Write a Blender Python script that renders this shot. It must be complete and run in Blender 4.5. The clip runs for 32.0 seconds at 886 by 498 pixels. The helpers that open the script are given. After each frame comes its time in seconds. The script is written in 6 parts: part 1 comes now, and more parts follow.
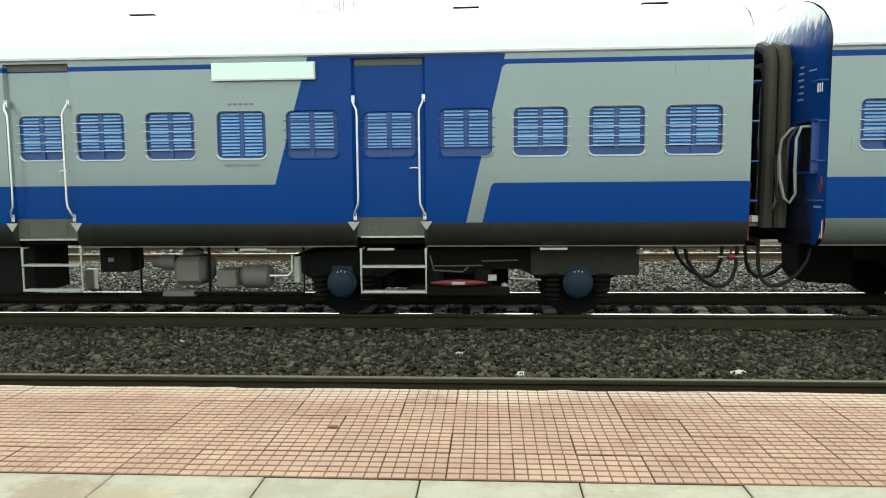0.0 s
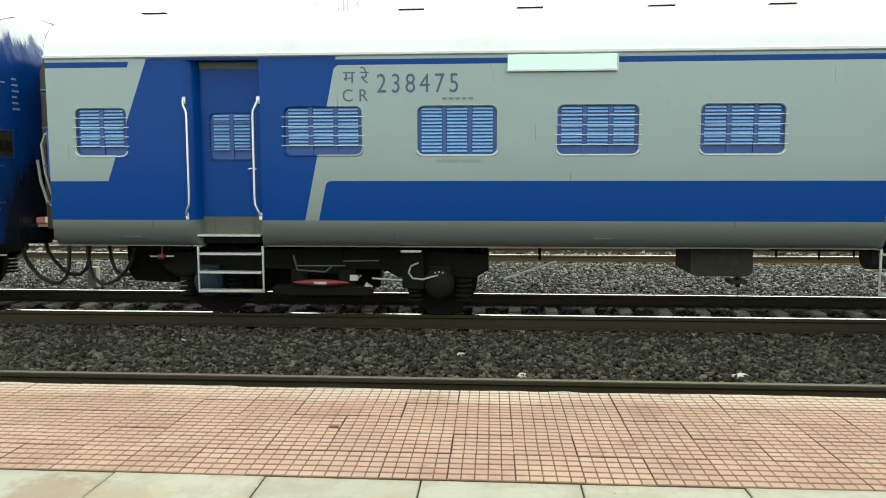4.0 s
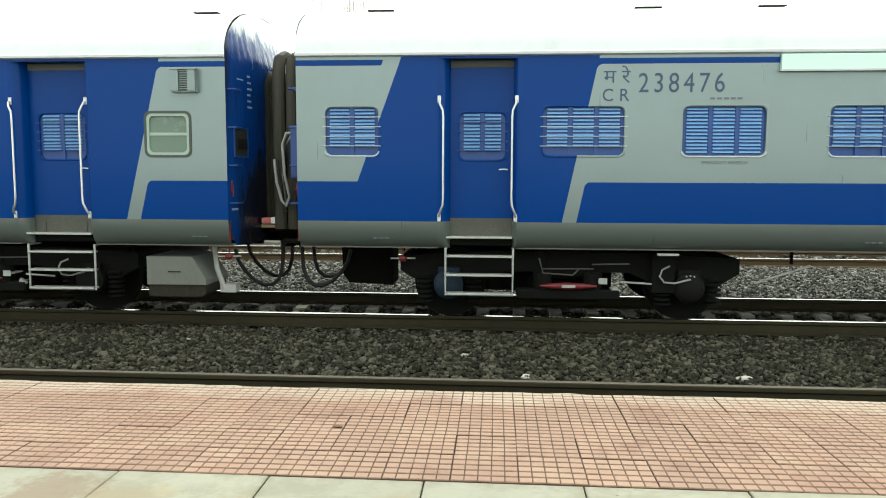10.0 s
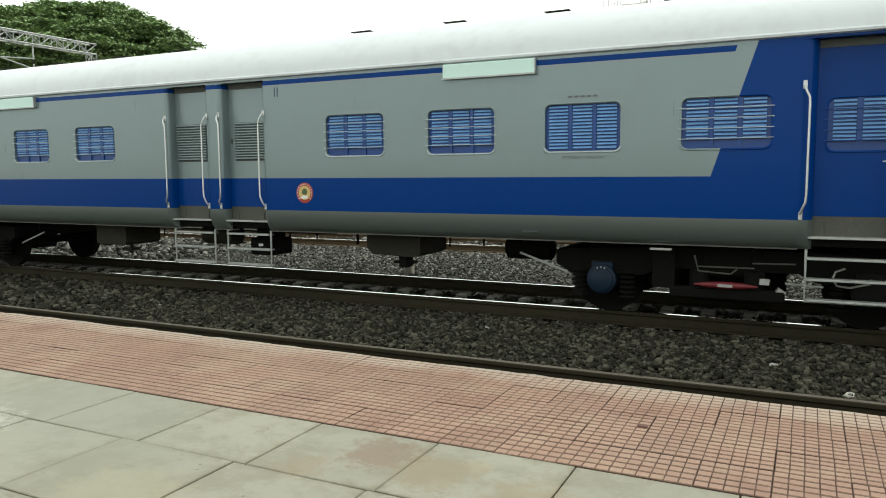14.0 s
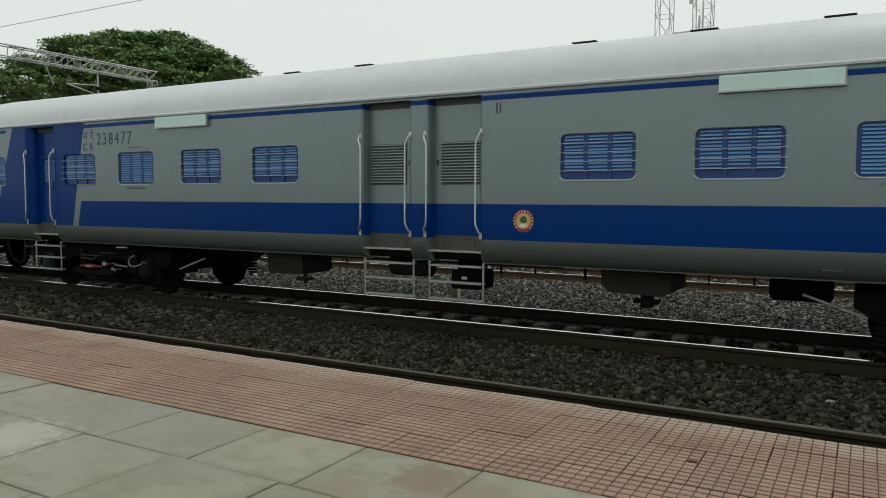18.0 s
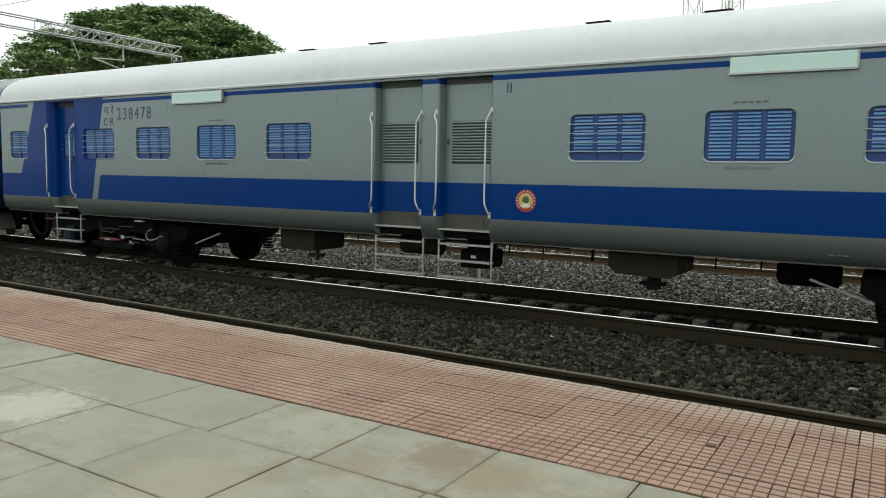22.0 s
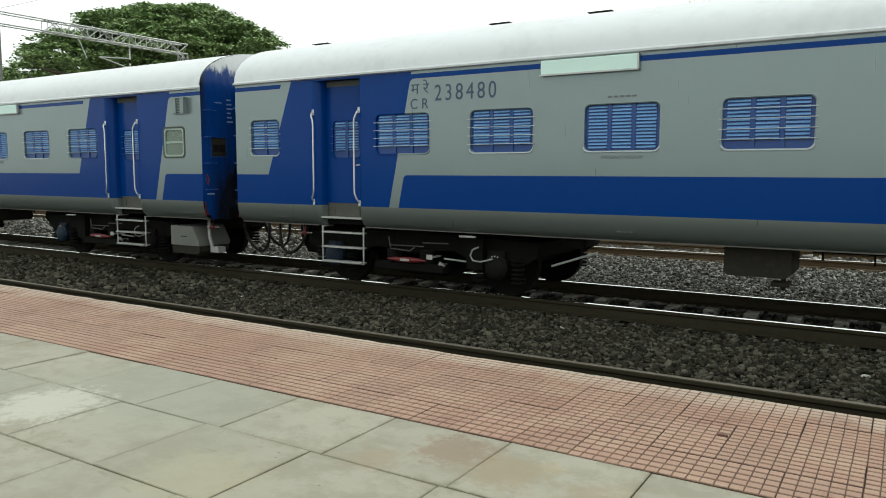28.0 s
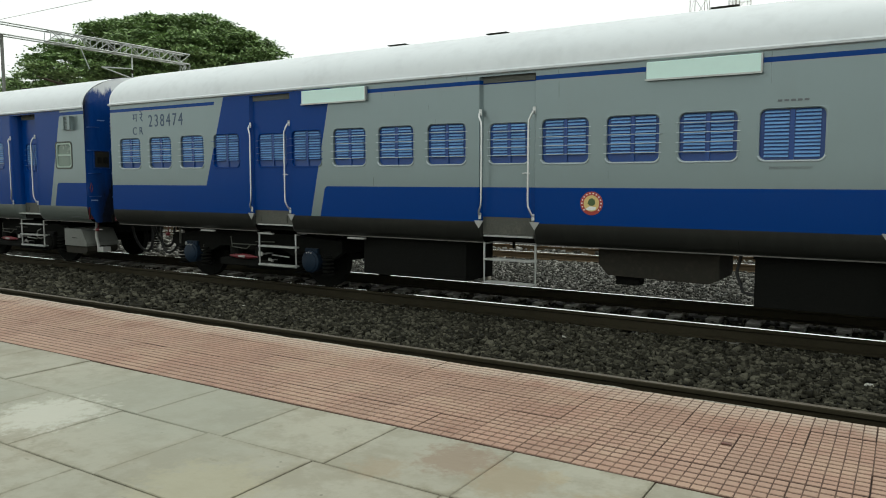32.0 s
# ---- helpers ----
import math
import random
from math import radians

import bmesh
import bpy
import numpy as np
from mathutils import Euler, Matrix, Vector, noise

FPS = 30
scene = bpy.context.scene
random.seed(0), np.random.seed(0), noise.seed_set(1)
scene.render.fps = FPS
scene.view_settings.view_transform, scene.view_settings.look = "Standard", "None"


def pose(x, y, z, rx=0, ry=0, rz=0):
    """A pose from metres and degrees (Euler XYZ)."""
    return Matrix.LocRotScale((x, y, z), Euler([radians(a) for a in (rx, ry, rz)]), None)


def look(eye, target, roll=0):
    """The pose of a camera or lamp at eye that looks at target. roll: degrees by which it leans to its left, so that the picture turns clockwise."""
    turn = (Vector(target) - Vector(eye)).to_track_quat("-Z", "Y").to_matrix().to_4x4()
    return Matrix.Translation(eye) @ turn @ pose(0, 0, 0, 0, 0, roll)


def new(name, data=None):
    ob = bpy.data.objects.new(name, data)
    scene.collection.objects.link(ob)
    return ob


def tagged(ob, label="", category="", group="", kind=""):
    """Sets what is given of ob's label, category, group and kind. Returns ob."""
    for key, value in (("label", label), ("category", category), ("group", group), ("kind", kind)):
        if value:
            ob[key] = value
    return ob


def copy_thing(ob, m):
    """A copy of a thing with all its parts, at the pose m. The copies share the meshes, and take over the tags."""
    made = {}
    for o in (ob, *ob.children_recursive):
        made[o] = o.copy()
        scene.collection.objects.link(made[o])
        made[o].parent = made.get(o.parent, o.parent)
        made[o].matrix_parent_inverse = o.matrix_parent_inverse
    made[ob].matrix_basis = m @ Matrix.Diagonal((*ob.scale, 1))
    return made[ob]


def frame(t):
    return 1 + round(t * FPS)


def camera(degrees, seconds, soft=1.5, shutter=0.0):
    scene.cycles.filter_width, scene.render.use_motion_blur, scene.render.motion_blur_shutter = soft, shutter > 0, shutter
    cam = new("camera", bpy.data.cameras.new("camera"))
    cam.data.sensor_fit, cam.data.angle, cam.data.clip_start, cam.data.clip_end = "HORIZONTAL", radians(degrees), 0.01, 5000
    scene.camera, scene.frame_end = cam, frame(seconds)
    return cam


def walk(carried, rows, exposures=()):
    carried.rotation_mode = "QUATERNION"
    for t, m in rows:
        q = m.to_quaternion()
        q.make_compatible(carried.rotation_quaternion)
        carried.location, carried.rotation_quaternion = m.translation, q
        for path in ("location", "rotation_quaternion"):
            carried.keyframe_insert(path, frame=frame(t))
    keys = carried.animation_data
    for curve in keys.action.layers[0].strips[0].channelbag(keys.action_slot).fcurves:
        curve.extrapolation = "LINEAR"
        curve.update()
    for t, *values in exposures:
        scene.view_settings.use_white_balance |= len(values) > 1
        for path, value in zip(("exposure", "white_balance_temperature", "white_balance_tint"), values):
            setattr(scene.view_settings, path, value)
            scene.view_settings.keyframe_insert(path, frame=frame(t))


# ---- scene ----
# ---- camera ----
CAM_H = 1.12
PATH = [   # seconds, place (x, y, z above the eye's height), yaw, pitch, roll
    (0, 0.061, 0.024, 0.004, 3.59, -5.65, 0.50),
    (0.5, 0.059, 0.023, 0.003, 3.59, -5.45, 0.42),
    (1, 0.059, 0.025, 0.003, 3.84, -5.56, 0.49),
    (1.5, 0.060, 0.023, 0.001, 3.98, -5.47, 0.34),
    (2, 0.059, 0.023, 0.002, 3.97, -5.34, 0.38),
    (2.5, 0.059, 0.024, 0.004, 3.96, -5.40, 0.44),
    (3, 0.058, 0.025, 0.003, 3.71, -5.43, 0.39),
    (3.5, 0.057, 0.027, -0.000, 3.75, -5.58, 0.14),
    (5.5, 0.058, 0.026, -0.001, 3.82, -5.35, -0.04),
    (6, 0.056, 0.026, -0.005, 3.89, -5.29, -0.20),
    (6.5, 0.058, 0.023, 0.000, 3.81, -5.32, 0.04),
    (7, 0.060, 0.021, 0.004, 3.84, -5.34, -0.03),
    (7.5, 0.060, 0.022, 0.003, 3.87, -5.41, -0.20),
    (8, 0.060, 0.021, 0.003, 3.91, -5.39, -0.18),
    (8.5, 0.060, 0.020, 0.006, 3.96, -5.50, -0.34),
    (9, 0.057, 0.023, 0.003, 4.00, -5.54, -0.28),
    (9.5, 0.059, 0.021, 0.003, 3.93, -5.50, -0.12),
    (10, 0.059, 0.021, 0.003, 4.17, -5.52, -0.21),
    (10.5, 0.053, 0.020, 0.002, 5.72, -5.66, 0.37),
    (11, 0.033, 0.014, 0.001, 9.21, -5.87, -0.03),
    (11.5, 0.013, 0.007, -0.000, 14.55, -6.19, 0.13),
    (12, -0.010, 0.008, -0.004, 19.41, -6.41, -0.28),
    (12.5, -0.021, -0.000, -0.001, 22.39, -6.15, 0.31),
    (13, -0.027, -0.008, -0.001, 25.16, -6.25, -0.10),
    (13.5, -0.033, -0.007, -0.004, 25.56, -5.98, 0.10),
    (14, -0.031, -0.007, -0.004, 26.06, -5.77, 0.38),
    (14.5, -0.029, -0.009, -0.001, 26.33, -5.66, 0.44),
    (15, -0.030, -0.009, -0.001, 26.98, -5.35, 0.56),
    (15.5, -0.034, -0.011, -0.001, 27.36, -5.15, 0.50),
    (17.5, -0.026, -0.022, 0.001, 29.29, -3.96, -0.08),
    (18, -0.028, -0.023, -0.001, 29.69, -3.77, -0.28),
    (18.5, -0.029, -0.015, -0.002, 30.10, -4.08, 0.06),
    (19, -0.032, -0.013, -0.003, 30.19, -4.68, 0.07),
    (19.5, -0.034, -0.014, -0.003, 30.26, -4.71, -0.37),
    (20, -0.034, -0.012, -0.004, 30.21, -4.80, -0.36),
    (20.5, -0.035, -0.014, -0.004, 30.35, -4.76, -1.02),
    (21, -0.035, -0.014, -0.005, 30.74, -5.08, -1.06),
    (21.5, -0.036, -0.012, -0.001, 30.88, -5.34, -1.15),
    (22, -0.036, -0.014, -0.004, 31.34, -5.37, -1.12),
    (22.5, -0.033, -0.016, -0.000, 31.39, -5.17, -1.31),
    (23, -0.035, -0.016, -0.003, 31.63, -5.24, -1.26),
    (23.5, -0.035, -0.015, -0.005, 31.83, -5.40, -1.20),
    (24, -0.036, -0.016, -0.003, 31.97, -5.41, -1.12),
    (24.5, -0.035, -0.016, -0.004, 32.16, -5.15, -0.99),
    (26.5, -0.034, -0.014, -0.003, 31.92, -5.66, -0.49),
    (27, -0.035, -0.014, -0.004, 32.00, -5.97, -0.32),
    (27.5, -0.035, -0.014, -0.002, 31.98, -5.89, -0.27),
    (28, -0.032, -0.014, -0.001, 31.93, -5.93, -0.14),
    (28.5, -0.036, -0.016, -0.001, 31.99, -5.90, -0.26),
    (29, -0.033, -0.014, -0.004, 31.97, -5.84, -0.28),
    (29.5, -0.035, -0.013, -0.003, 32.08, -5.92, -0.24),
    (30, -0.039, -0.013, -0.002, 32.03, -6.12, -0.03),
    (30.5, -0.036, -0.011, -0.004, 32.04, -6.19, 0.02),
    (31, -0.038, -0.012, -0.004, 32.00, -5.96, -0.18),
    (31.5, -0.039, -0.011, -0.004, 31.99, -5.64, -0.31),
    (32, -0.038, -0.013, -0.005, 32.02, -5.22, -0.07),
]
LENS = 61.50
cam = camera(LENS, 32.0, soft=1.0)
EXPO = [(t, s, k, g) for t, s, k, g in (
    (0.0, -0.42, 6560, 1), (10.0, -0.42, 6560, 1), (12.0, -0.65, 6560, 2), (13.0, -0.87, 6560, 4), (15.0, -1.27, 6500, 5), (16.5, -1.67, 6480, 6), (18.0, -1.92, 6450, 6), (19.0, -1.76, 6450, 6),
    (20.0, -1.57, 6450, 6), (21.0, -1.47, 6450, 6), (22.0, -1.39, 6450, 6), (23.0, -1.35, 6450, 6), (24.5, -1.32, 6450, 6), (27.0, -1.30, 6450, 6), (28.0, -1.17, 6450, 5), (31.0, -1.23, 6450, 5), (32.0, -1.38, 6450, 5))]
walk(cam, [(t, pose(x, y, CAM_H + z, 90 + p, r, w)) for t, x, y, z, w, p, r in PATH], EXPO)

# ---- sky and sun: bright hazy overcast, the veiled sun behind the train ----
SUN_AZ, SUN_EL = 17.0, 58.0
world = bpy.data.worlds.new("sky")
scene.world = world
world.use_nodes = True
wn = world.node_tree
wn.nodes.clear()
w_sky = wn.nodes.new("ShaderNodeTexSky")
w_sky.sky_type = "NISHITA"
w_sky.sun_disc = False
w_sky.sun_elevation = radians(SUN_EL)
w_sky.sun_rotation = radians(SUN_AZ)
w_sky.dust_density = 5.0
w_sky.air_density = 1.5
w_hue = wn.nodes.new("ShaderNodeHueSaturation")
w_hue.inputs["Saturation"].default_value = 0.25
w_hue.inputs["Value"].default_value = 0.22
w_mix = wn.nodes.new("ShaderNodeMixRGB")
w_mix.inputs[0].default_value = 0.88
w_mix.inputs[2].default_value = (3.15, 3.25, 3.17, 1)
w_bg = wn.nodes.new("ShaderNodeBackground")
w_bg.inputs["Strength"].default_value = 1.0
w_out = wn.nodes.new("ShaderNodeOutputWorld")
wn.links.new(w_sky.outputs[0], w_hue.inputs["Color"])
wn.links.new(w_hue.outputs[0], w_mix.inputs[1])
wn.links.new(w_mix.outputs[0], w_bg.inputs["Color"])
wn.links.new(w_bg.outputs[0], w_out.inputs["Surface"])
sun_data = bpy.data.lights.new("sun", "SUN")
sun_data.energy = 1.5
sun_data.angle = radians(14)
sun_data.color = (1.0, 0.96, 0.88)
sun = new("sun", sun_data)
az, el = radians(SUN_AZ), radians(SUN_EL)
sun.matrix_world = look((40 * math.sin(az) * math.cos(el), 40 * math.cos(az) * math.cos(el), 40 * math.sin(el)), (0, 0, 0))

# ---- plan ----
RAIL_Z = -0.647      # top of the rails; the platform's top is 0
TRACK_Y = 10.319       # centre of the train's track
NEAR_Y = 5.541      # centre of the track along the platform
FAR_Y = 17.75
EDGE_Y = 3.853       # platform edge
TILE_Y = 2.69       # where the red tiles end and the slabs begin
PITCH = 22.297      # coach to coach
SIDE = 1.61         # half width of a coach
X0, X1 = -10.80, 10.65   # ends of a coach body

# ---- materials ----
def nodes(name):
    m = bpy.data.materials.new(name)
    m.use_nodes = True
    nt = m.node_tree
    b = nt.nodes["Principled BSDF"]
    return m, nt, b


def nd(nt, kind, values=(), operation=None, blend_type=None):
    n = nt.nodes.new(kind)
    if operation:
        n.operation = operation
    if blend_type:
        n.blend_type = blend_type
    for k, v in dict(values).items():
        if isinstance(v, bpy.types.NodeSocket):
            nt.links.new(v, n.inputs[k])
        else:
            n.inputs[k].default_value = v
    return n


def mth(nt, op, a, b=0.0):
    return nd(nt, "ShaderNodeMath", {0: a, 1: b}, operation=op).outputs[0]


def mixc(nt, f, a, b, mode="MIX"):
    return nd(nt, "ShaderNodeMixRGB", {0: f, 1: a, 2: b}, blend_type=mode).outputs[0]


def c4(c):
    return (*c, 1.0)


def weathered(nt, b, col, scale, amount, rough, bump, bscale, dirt=(0.10, 0.09, 0.07), stretch=(1, 1, 1)):
    """Two scales of variation, some dirt, and fine relief on a base colour (a colour or a socket)."""
    tc = nd(nt, "ShaderNodeTexCoord").outputs["Object"]
    mp = nd(nt, "ShaderNodeMapping", {"Vector": tc, "Scale": stretch}).outputs[0]
    n1 = nd(nt, "ShaderNodeTexNoise", {"Vector": mp, "Scale": scale, "Detail": 5.0, "Roughness": 0.6}).outputs["Fac"]
    n2 = nd(nt, "ShaderNodeTexNoise", {"Vector": mp, "Scale": scale * 7.3, "Detail": 3.0}).outputs["Fac"]
    s = mth(nt, "MULTIPLY", mth(nt, "SUBTRACT", mth(nt, "ADD", n1, n2), 0.95), amount * 2)
    f = nd(nt, "ShaderNodeClamp", {"Value": s}).outputs[0]
    base = mixc(nt, f, c4(col) if isinstance(col, tuple) else col, c4(dirt) if isinstance(dirt, tuple) else dirt)
    nt.links.new(base, b.inputs["Base Color"])
    r = mth(nt, "ADD", mth(nt, "MULTIPLY", n1, 0.25), rough - 0.12)
    nt.links.new(r, b.inputs["Roughness"])
    if bump:
        n3 = nd(nt, "ShaderNodeTexNoise", {"Vector": tc, "Scale": bscale, "Detail": 4.0}).outputs["Fac"]
        bp = nd(nt, "ShaderNodeBump", {"Height": n3, "Strength": bump, "Distance": 0.01})
        nt.links.new(bp.outputs[0], b.inputs["Normal"])
    return base


def surface(name, col, rough=0.6, metal=0.0, scale=3.0, amount=0.3, bump=0.15, bscale=60.0, dirt=(0.10, 0.09, 0.07), stretch=(1, 1, 1), spec=0.5):
    m, nt, b = nodes(name)
    b.inputs["Specular IOR Level"].default_value = spec
    b.inputs["Metallic"].default_value = metal
    weathered(nt, b, col, scale, amount, rough, bump, bscale, dirt, stretch)
    return m


GREY, BLUE = (0.198, 0.249, 0.253), (0.0008, 0.037, 0.194)


def livery(name, zones, gaps, band, line, skirt):
    """Grey paint with a blue band, a thin blue line under the gutter and slanted blue zones round the doors."""
    m, nt, b = nodes(name)
    tc = nd(nt, "ShaderNodeTexCoord").outputs["Object"]
    sp = nd(nt, "ShaderNodeSeparateXYZ", {0: tc})
    x, z = sp.outputs["X"], sp.outputs["Z"]

    def slant(xl, zl, k):   # how far a point lies to the right of a slanted edge through (xl, zl)
        return mth(nt, "SUBTRACT", mth(nt, "SUBTRACT", x, mth(nt, "MULTIPLY", mth(nt, "SUBTRACT", z, zl), k)), xl)

    def above(v, lo):
        return mth(nt, "GREATER_THAN", v, lo)

    def within(v, lo, hi):
        return mth(nt, "MULTIPLY", above(v, lo), mth(nt, "LESS_THAN", v, hi))

    def corner(u, v, r):    # 1 where u and v are both positive, with a rounded corner of radius r
        du = mth(nt, "MAXIMUM", mth(nt, "SUBTRACT", r, u), 0.0)
        dv = mth(nt, "MAXIMUM", mth(nt, "SUBTRACT", r, v), 0.0)
        return mth(nt, "LESS_THAN", mth(nt, "ADD", mth(nt, "MULTIPLY", du, du), mth(nt, "MULTIPLY", dv, dv)), r * r)

    low_v = mth(nt, "SUBTRACT", band[1], z)
    blue = within(z, band[0], band[1])
    zone = None
    for (xa, za, ka), (xb, zb, kb), strip in zones:
        right = slant(xb, zb, kb)
        # the band is cut by a grey strip; past it the band begins again with a rounded corner
        past = corner(slant(xb + strip, zb, kb), low_v, 0.055)
        bare = mth(nt, "MULTIPLY", above(right, 0.0), mth(nt, "LESS_THAN", right, strip + 0.07))
        blue = mth(nt, "MULTIPLY", blue, mth(nt, "SUBTRACT", 1.0, mth(nt, "MULTIPLY", bare, mth(nt, "SUBTRACT", 1.0, past))))
        # the blue field ends to the right in a rounded corner under the line
        field = corner(right, mth(nt, "SUBTRACT", line[0], z), 0.06)
        near = mth(nt, "LESS_THAN", right, 0.07)
        inside = mth(nt, "MULTIPLY", above(slant(xa, za, ka), 0.0), mth(nt, "MULTIPLY", near, mth(nt, "SUBTRACT", 1.0, field)))
        inside = mth(nt, "MULTIPLY", inside, mth(nt, "MAXIMUM", mth(nt, "LESS_THAN", right, 0.0), within(z, line[0] - 0.07, line[1])))
        zone = inside if zone is None else mth(nt, "MAXIMUM", zone, inside)
    zone = mth(nt, "MULTIPLY", zone, above(z, band[0]))
    top = within(z, line[0], line[1])
    for (xa, za, ka), (xb, zb, kb), strip in zones:
        # the line stops in a slanted end before each blue field
        d = slant(xa - gaps, za, ka)
        top = mth(nt, "MULTIPLY", top, mth(nt, "SUBTRACT", 1.0, within(d, 0.0, gaps)))
    blue = mth(nt, "MAXIMUM", mth(nt, "MAXIMUM", blue, zone), top)
    low = mth(nt, "LESS_THAN", z, band[0])
    col = mixc(nt, low, c4(GREY), c4(skirt))
    col = mixc(nt, blue, col, c4(BLUE))
    dust = mixc(nt, blue, c4((0.17, 0.165, 0.145)), c4((0.006, 0.040, 0.17)))
    weathered(nt, b, col, 1.1, 0.09, 0.42, 0.0, 9.0, dirt=dust, stretch=(1, 1, 0.35))
    wave = nd(nt, "ShaderNodeTexNoise", {"Vector": tc, "Scale": 1.7, "Detail": 2.0}).outputs["Fac"]
    brush = nd(nt, "ShaderNodeTexNoise", {"Vector": nd(nt, "ShaderNodeMapping", {"Vector": tc, "Scale": (30.0, 1.0, 1.2)}).outputs[0], "Scale": 1.0, "Detail": 2.0}).outputs["Fac"]
    bp = nd(nt, "ShaderNodeBump", {"Height": wave, "Strength": 0.30, "Distance": 0.02})
    nt.links.new(bp.outputs[0], b.inputs["Normal"])
    nt.links.new(mth(nt, "SUBTRACT", 0.50, mth(nt, "MULTIPLY", blue, 0.38)), b.inputs["Specular IOR Level"])
    nt.links.new(mth(nt, "MULTIPLY", mth(nt, "SUBTRACT", 1.0, blue), 0.45), b.inputs["Metallic"])
    rough = mth(nt, "SUBTRACT", 0.25, mth(nt, "MULTIPLY", blue, 0.09))
    nt.links.new(mth(nt, "ADD", rough, mth(nt, "MULTIPLY", brush, 0.10)), b.inputs["Roughness"])
    return m


# first livery's skirt is GREY darkened: shade of the turned-under foot painted in
M_PAINT_B = livery("coach_paint", [((-9.57, 3.12, 0.364), (-7.32, 3.05, 0.208), 0.165), ((7.525, 3.12, 0.313), (9.83, 3.05, 0.24), 0.17)],
                   0.20, (1.25, 1.715), (3.05, 3.115), (0.146, 0.170, 0.157))
M_PAINT_A = livery("coach_paint_dark_skirt", [((-7.74, 3.05, 0.319), (-5.80, 1.24, 0.216), 0.19), ((5.52, 2.89, 0.287), (7.42, 1.20, 0.2376), 0.19)],
                   0.20, (1.22, 1.68), (3.03, 3.085), (0.032, 0.033, 0.029))
M_ROOF = surface("roof_paint", (0.62, 0.655, 0.67), 0.38, 0.0, 0.8, 0.36, 0.5, 2.2, dirt=(0.38, 0.40, 0.41), stretch=(1, 1, 1))
M_BLUE = surface("blue_paint", BLUE, 0.32, 0, 2.0, 0.10, 0.0, 20, dirt=(0.02, 0.05, 0.13))


def end_paint():
    """Glossy blue end paint; the white roof paint comes down over the dome in ragged, flaking streaks."""
    m, nt, b = nodes("glossy_end_blue")
    tc = nd(nt, "ShaderNodeTexCoord").outputs["Object"]
    z = nd(nt, "ShaderNodeSeparateXYZ", {0: tc}).outputs["Z"]
    streak = nd(nt, "ShaderNodeTexNoise", {"Vector": nd(nt, "ShaderNodeMapping", {"Vector": tc, "Scale": (6.0, 9.0, 1.5)}).outputs[0], "Scale": 1.0, "Detail": 6.0, "Roughness": 0.75}).outputs["Fac"]
    k = mth(nt, "MULTIPLY", mth(nt, "SUBTRACT", mth(nt, "ADD", z, mth(nt, "MULTIPLY", streak, 0.72)), 3.82), 9.0)
    soil = nd(nt, "ShaderNodeTexNoise", {"Vector": tc, "Scale": 1.4, "Detail": 4.0}).outputs["Fac"]
    blue = mixc(nt, mth(nt, "MULTIPLY", soil, 0.35), c4(BLUE), c4((0.004, 0.030, 0.12)))
    # brake dust, soot and a painted-in foot shadow climb the middle from the coupling
    y = nd(nt, "ShaderNodeSeparateXYZ", {0: tc}).outputs["Y"]
    soot_shade = mth(nt, "ADD", mth(nt, "SUBTRACT", 2.05, z), mth(nt, "MULTIPLY", mth(nt, "SUBTRACT", streak, 0.5), 1.6))
    soot_shade = mth(nt, "MULTIPLY", soot_shade, mth(nt, "MULTIPLY", mth(nt, "ADD", y, 1.47), 4.0))
    blue = mixc(nt, nd(nt, "ShaderNodeClamp", {"Value": mth(nt, "MULTIPLY", soot_shade, 1.6), "Max": 0.93}).outputs[0], blue, c4((0.008, 0.009, 0.010)))
    nt.links.new(mixc(nt, nd(nt, "ShaderNodeClamp", {"Value": k}).outputs[0], blue, c4((0.60, 0.62, 0.63))), b.inputs["Base Color"])
    nt.links.new(mth(nt, "ADD", mth(nt, "MULTIPLY", streak, 0.2), 0.12), b.inputs["Roughness"])
    b.inputs["Specular IOR Level"].default_value = 0.6
    dent = nd(nt, "ShaderNodeTexNoise", {"Vector": nd(nt, "ShaderNodeMapping", {"Vector": tc, "Scale": (4.0, 7.0, 3.0)}).outputs[0], "Scale": 1.0, "Detail": 2.0}).outputs["Fac"]
    nt.links.new(nd(nt, "ShaderNodeBump", {"Height": dent, "Strength": 0.35, "Distance": 0.05}).outputs[0], b.inputs["Normal"])
    return m


M_ENDBLUE = end_paint()
M_SLAT = surface("slat_pale_blue", (0.155, 0.34, 0.63), 0.32, 0.0, 4.0, 0.12, 0.0, dirt=(0.12, 0.22, 0.44))
M_SHUTTER = surface("shutter_blue", (0.002, 0.045, 0.21), 0.35, 0.0, 4.0, 0.12, 0.0)
M_STEEL = surface("handrail_steel", (0.62, 0.63, 0.62), 0.35, 0.85, 6.0, 0.15, 0.0)
M_KICK = surface("kick_plate", (0.070, 0.072, 0.060), 0.6, 0.3, 6.0, 0.5, 0.1, 40, dirt=(0.16, 0.15, 0.12))
M_STEP = surface("step_steel", (0.45, 0.46, 0.44), 0.5, 0.5, 8.0, 0.35, 0.1, 40)
M_MARK = surface("faded_marking", (0.20, 0.28, 0.42), 0.5, 0.0, 5.0, 0.3, 0.0)
# paler than the body paint: sky highlight on the window's lower rim, painted in
M_SILLGLINT = surface("sill_sky_glint", (0.42, 0.47, 0.50), 0.4, 0.0, 6.0, 0.15, 0.0)
# dark grey that paints the overhang's shade at the top of door recesses
M_TOPSHADE = surface("door_top_shade", (0.085, 0.092, 0.080), 0.7, 0.0, 4.0, 0.3, 0.0)
